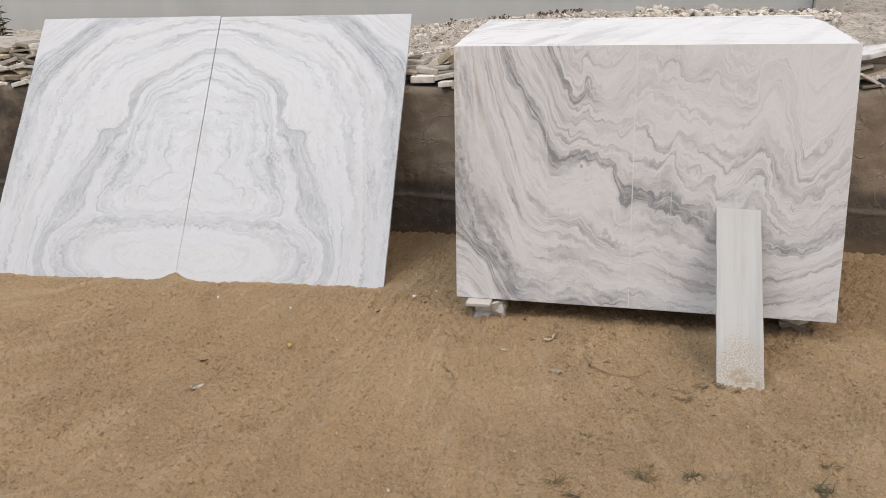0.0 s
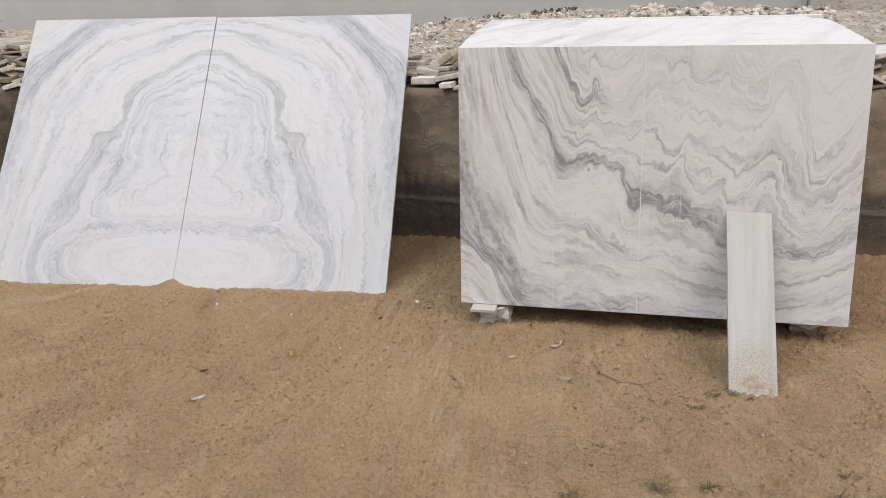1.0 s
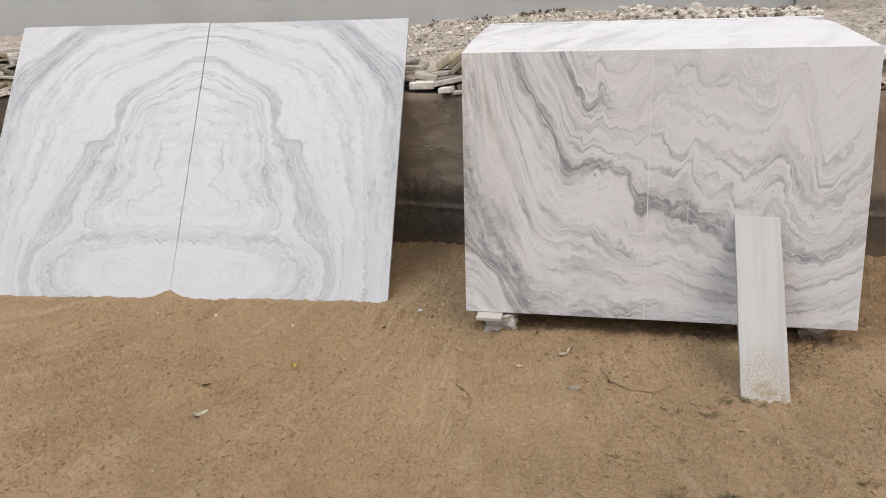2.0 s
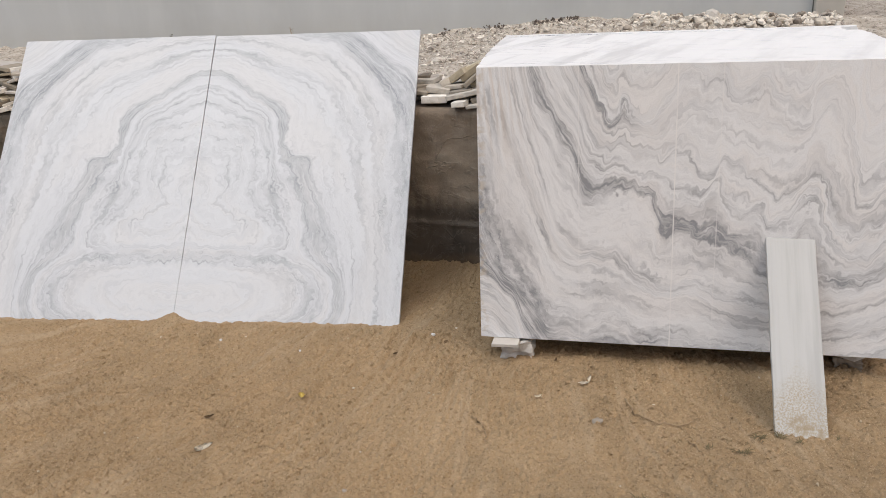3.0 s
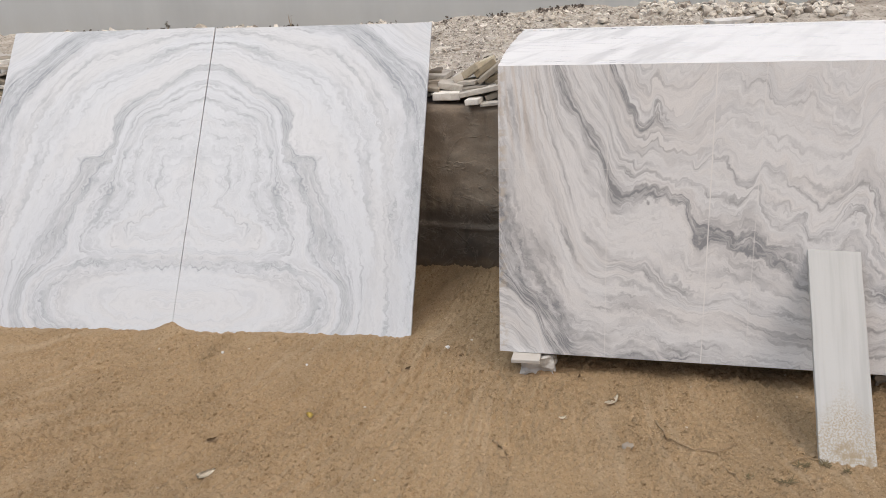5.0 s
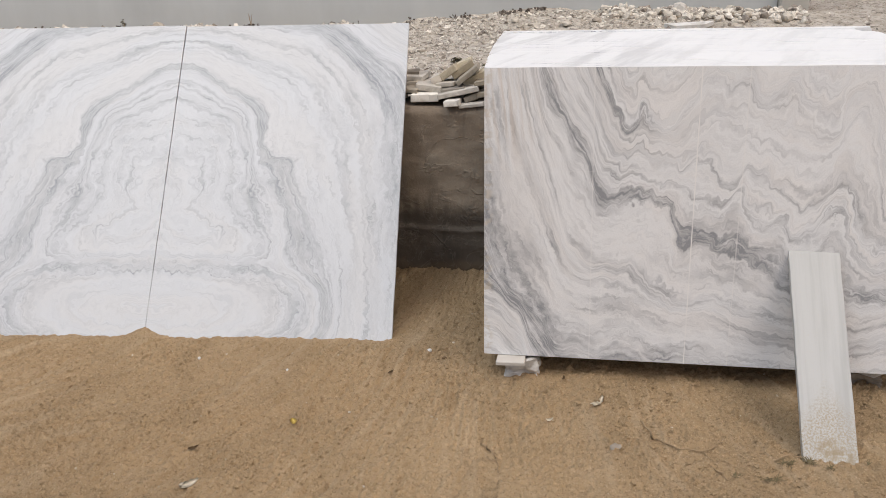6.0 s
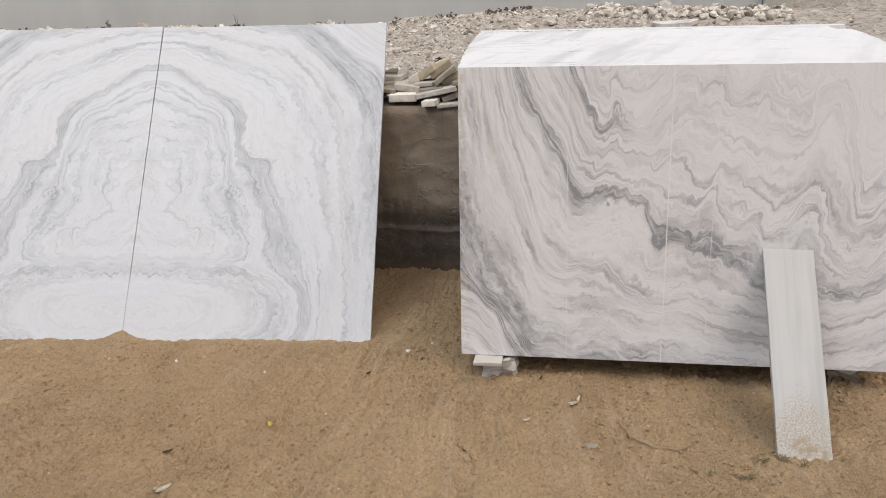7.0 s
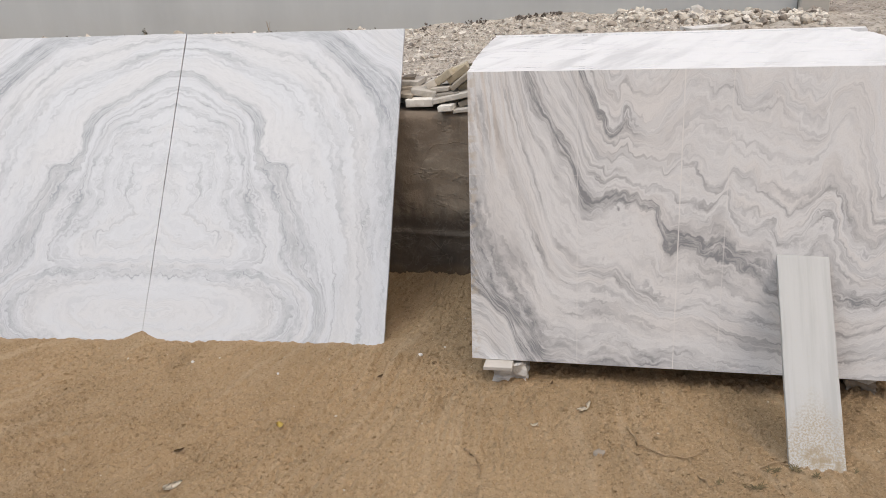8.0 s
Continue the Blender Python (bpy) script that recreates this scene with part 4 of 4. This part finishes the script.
# ---- small things on the soil ----
def leaf(x, y, length, width, turn, curl, material, label, fork=0.0):
    """A dry leaf: curled along its length, with a ragged edge, a bent tip and a stalk; fork splits off a side lobe."""
    rnd = random.Random(int(x * 1000) + 7)
    base = new("fallen_leaf")
    base.matrix_world = pose(x, y, ground_height(x, y) + 0.004, 8, 0, turn)
    tagged(base, label, "leaf", "fallen leaves")

    def lobe(bm, start, heading, span, wide):
        rows, cols = 9, []
        for i in range(rows):
            t = i / (rows - 1)
            w = wide * math.sin(math.pi * (0.06 + 0.9 * t)) ** 0.8 * 0.5
            bow = heading + 0.5 * (t - 0.3)
            cx, cy = start[0] + math.cos(bow) * span * t, start[1] + math.sin(bow) * span * t
            z = curl * (t - 0.5) ** 2 * span * 1.6
            nx, ny = -math.sin(bow), math.cos(bow)
            cols.append([bm.verts.new((cx + nx * e * q, cy + ny * e * q, z + abs(e) * q * 0.55)) for e, q in ((-1, w * rnd.uniform(0.7, 1.2)), (0, 0), (1, w * rnd.uniform(0.7, 1.2)))])
        for p, q in zip(cols, cols[1:]):
            for k in (0, 1):
                bm.faces.new((p[k], q[k], q[k + 1], p[k + 1]))

    bm = bmesh.new()
    lobe(bm, (-length / 2, 0), 0.0, length, width)
    if fork:
        lobe(bm, (-length * 0.1, 0), 2.4, length * fork, width * 0.7)
    bmesh.ops.solidify(bm, geom=list(bm.faces), thickness=0.001)
    part("blade", bm, material, base, smooth=True)
    part("stalk", tube([(-length * 0.48, 0, curl * length * 0.35), (-length * 0.62, -length * 0.03, curl * length * 0.3), (-length * 0.74, -length * 0.02, 0.001)], 0.0014, 0.0009), TWIG, base)


leaf(-1.001, -0.84, 0.072, 0.034, 25, 0.12, LEAF_PALE, "curled pale dry leaf on the soil", 0.5)
leaf(-0.739, -0.43, 0.042, 0.03, 100, 0.2, LEAF_YELLOW, "small yellow leaf on the soil")
leaf(-1.069, -0.66, 0.04, 0.02, 10, 0.35, LEAF_DARK, "dark brown shrivelled leaf on the soil")
leaf(0.50, -0.18, 0.085, 0.02, 40, 0.2, LEAF_PALE, "twisted whitish dry leaf on the soil", 0.45)
leaf(0.296, -0.33, 0.032, 0.016, 0, 0.6, LEAF_PALE, "small pale dry leaf on the soil")
leaf(-0.42, -0.005, 0.045, 0.02, 200, 0.35, LEAF_DARK, "dark brown shrivelled leaf on the soil")
leaf(0.35, -0.02, 0.03, 0.012, 60, 0.3, LEAF_DARK, "dark brown shrivelled leaf on the soil")


def twig(points, r, label):
    pts = []
    for a, b in zip(points, points[1:]):
        for k in range(4):
            t = k / 4
            x, y = a[0] + (b[0] - a[0]) * t, a[1] + (b[1] - a[1]) * t
            pts.append((x + random.uniform(-0.004, 0.004), y + random.uniform(-0.004, 0.004), ground_height(x, y) + 0.004 + random.uniform(0, 0.008)))
    ob = new("twig", mesh_of("twig", tube(pts, r, r * 0.5), TWIG, True))
    tagged(ob, label, "twig", "twigs on the ground")


twig([(0.034, -0.486), (0.072, -0.514), (0.1, -0.55), (0.11, -0.588), (0.12, -0.668)], 0.0045, "short crooked dry twig on the soil")
twig([(0.06, -0.56), (0.09, -0.575), (0.125, -0.55)], 0.003, "short crooked dry twig on the soil")
twig([(0.663, -0.294), (0.694, -0.388), (0.77, -0.446), (0.855, -0.464), (0.915, -0.422), (0.963, -0.377)], 0.004, "long bent dry root lying on the soil")
twig([(0.89, -0.53), (0.926, -0.597), (0.95, -0.63)], 0.003, "thin dry root lying on the soil")
twig([(1.12, -0.47), (1.2, -0.445), (1.24, -0.47)], 0.003, "thin dry root lying on the soil")
twig([(0.24, -0.12), (0.3, -0.09), (0.33, -0.03)], 0.0022, "thin dry root lying on the soil")


def tuft(x, y, count, size, seed):
    rnd = random.Random(seed)
    bm = bmesh.new()
    for _ in range(count):
        a, l = rnd.uniform(0, 6.28), size * rnd.uniform(0.5, 1.1)
        bx, by = rnd.gauss(0, size * 0.25), rnd.gauss(0, size * 0.2)
        w = rnd.uniform(0.0018, 0.0036)
        prev = None
        for i in range(4):
            t = i / 3
            c = Vector((bx + math.cos(a) * l * t, by + math.sin(a) * l * t, 0.6 * l * (t - 0.6 * t * t)))
            s = Vector((-math.sin(a), math.cos(a), 0)) * w * (1.05 - t)
            cur = (bm.verts.new(c - s), bm.verts.new(c + s))
            if prev:
                bm.faces.new((prev[0], prev[1], cur[1], cur[0]))
            prev = cur
    ob = new("grass_tuft", mesh_of("grass_tuft", bm, GREEN if seed % 4 == 1 else STRAW))
    ob.matrix_world = pose(x, y, ground_height(x, y))
    tagged(ob, "sparse dusty green grass tuft in the soil", "grass", "grass tufts")


for k, (x, y, c, s) in enumerate([(0.915, -1.12, 34, 0.06), (1.09, -1.09, 26, 0.055), (1.098, -0.57, 26, 0.045), (1.16, -0.485, 20, 0.035), (1.24, -0.485, 20, 0.03), (1.52, -1.07, 30, 0.06), (0.62, -1.19, 20, 0.05), (0.97, -0.58, 12, 0.03), (1.45, -0.46, 8, 0.02), (0.68, -1.26, 18, 0.05), (1.30, -0.52, 14, 0.025), (0.706, -0.908, 16, 0.03), (1.566, -0.942, 16, 0.04)]):
    tuft(x, y, c, s, k)


def weed(x, y, z, height, leaves, size, seed, label):
    rnd = random.Random(seed)
    base = new("weed")
    base.location = (x, y, z)
    tagged(base, label, "weed")
    for s in range(3):
        lean = Vector((rnd.uniform(-0.22, 0.22), rnd.uniform(-0.2, 0.2), 1))
        pts = [lean * height * t * rnd.uniform(0.95, 1.05) for t in (0, 0.25, 0.5, 0.75, 1)]
        part("stem", tube(pts, 0.006, 0.002), TWIG, base)
        bm = bmesh.new()
        for _ in range(leaves):
            t = rnd.uniform(0.2, 1.0)
            o = lean * height * t
            a = rnd.uniform(0, 6.28)
            d = Vector((math.cos(a), math.sin(a), rnd.uniform(-0.2, 0.6))) * size
            n = Vector((-math.sin(a), math.cos(a), 0)) * size * 0.28
            v = [bm.verts.new(o), bm.verts.new(o + d * 0.5 + n), bm.verts.new(o + d - Vector((0, 0, size * 0.15))), bm.verts.new(o + d * 0.5 - n)]
            bm.faces.new(v)
        part("foliage", bm, GREEN, base, "dusty grey-green leaves")


weed(-3.80, 1.68, terrace_height(-3.80, 1.68), 0.52, 44, 0.08, 1, "dusty broad-leaved weed behind the stone pile")
weed(-0.84, 5.2, terrace_height(-0.84, 5.2), 0.17, 34, 0.055, 2, "small green weed among the rubble")
weed(-0.50, 5.2, terrace_height(-0.50, 5.2), 0.13, 26, 0.05, 3, "small green weed among the rubble")
weed(-7.2, 9.8, terrace_height(-7.2, 9.8), 0.18, 14, 0.05, 4, "small dry weed against the grey wall")
weed(-4.95, 9.9, terrace_height(-4.95, 9.9), 0.24, 2, 0.03, 5, "thin dry weed stalks against the grey wall")

crumbs, chips = [], []
for _ in range(46000):
    x, y = random.uniform(-3.1, 2.7), random.uniform(-1.75, 1.05)
    if noise.noise(Vector((x * 2.2, y * 2.2, 9.0))) + 0.6 * noise.noise(Vector((x * 9.0, y * 9.0, 4.0))) + random.uniform(-0.4, 0.4) < 0.05:
        continue
    if -3.2 < x < -0.45 and abs(y - foot_line(x) + 0.01) < 0.035:
        continue
    s = random.choice((0.004, 0.005, 0.006, 0.006, 0.007, 0.008, 0.009, 0.011, 0.011, 0.014))
    crumbs.append((x, y, ground_height(x, y) - s * 0.05, s * random.uniform(0.8, 1.4), random.uniform(0.5, 0.9)))
for _ in range(60):
    x = random.uniform(-3.2, -0.45)
    y = foot_line(x) - 0.04 + random.gauss(0, 0.04)
    s = random.uniform(0.003, 0.006)
    crumbs.append((x, y, ground_height(x, y) + s * 0.1, s, 0.8))
for _ in range(240):
    x, y = random.uniform(-3.0, 2.6), random.uniform(-1.6, 0.9)
    s = random.choice((0.005, 0.006, 0.008, 0.012))
    chips.append((x, y, ground_height(x, y) + s * 0.15, s, 0.6))
tagged(scatter("soil_crumbs", crumbs, SOIL), "loose crumbs of brown soil on the ground", "soil", kind="stuff")
tagged(scatter("stone_chips", chips, CHIP), "small pale stone chips scattered on the soil", "gravel", kind="stuff")


def pebble(x, y, size, seed, material, label):
    bm = lump(size, 0.6, seed, 2, 0.25)
    ob = new("pebble", mesh_of("pebble", bm, material))
    ob.matrix_world = pose(x, y, ground_height(x, y) + size * 0.15, 0, 0, seed * 31)
    tagged(ob, label, "pebble", "pebbles on the soil")


pebble(-0.28, 0.18, 0.026, 1, WHITE, "small white stone chip on the soil")
pebble(0.55, -0.46, 0.045, 2, GREYSTONE, "flat grey pebble half sunk in the soil")
pebble(-1.35, 0.0, 0.018, 3, WHITE, "small white stone chip on the soil")
pebble(-0.9, -0.05, 0.014, 4, WHITE, "small white stone chip on the soil")
pebble(-0.35, -1.0, 0.02, 5, ROCK, "small grey pebble on the soil")
pebble(-0.2, 0.12, 0.02, 6, LEAF_DARK, "small dark clod on the soil")
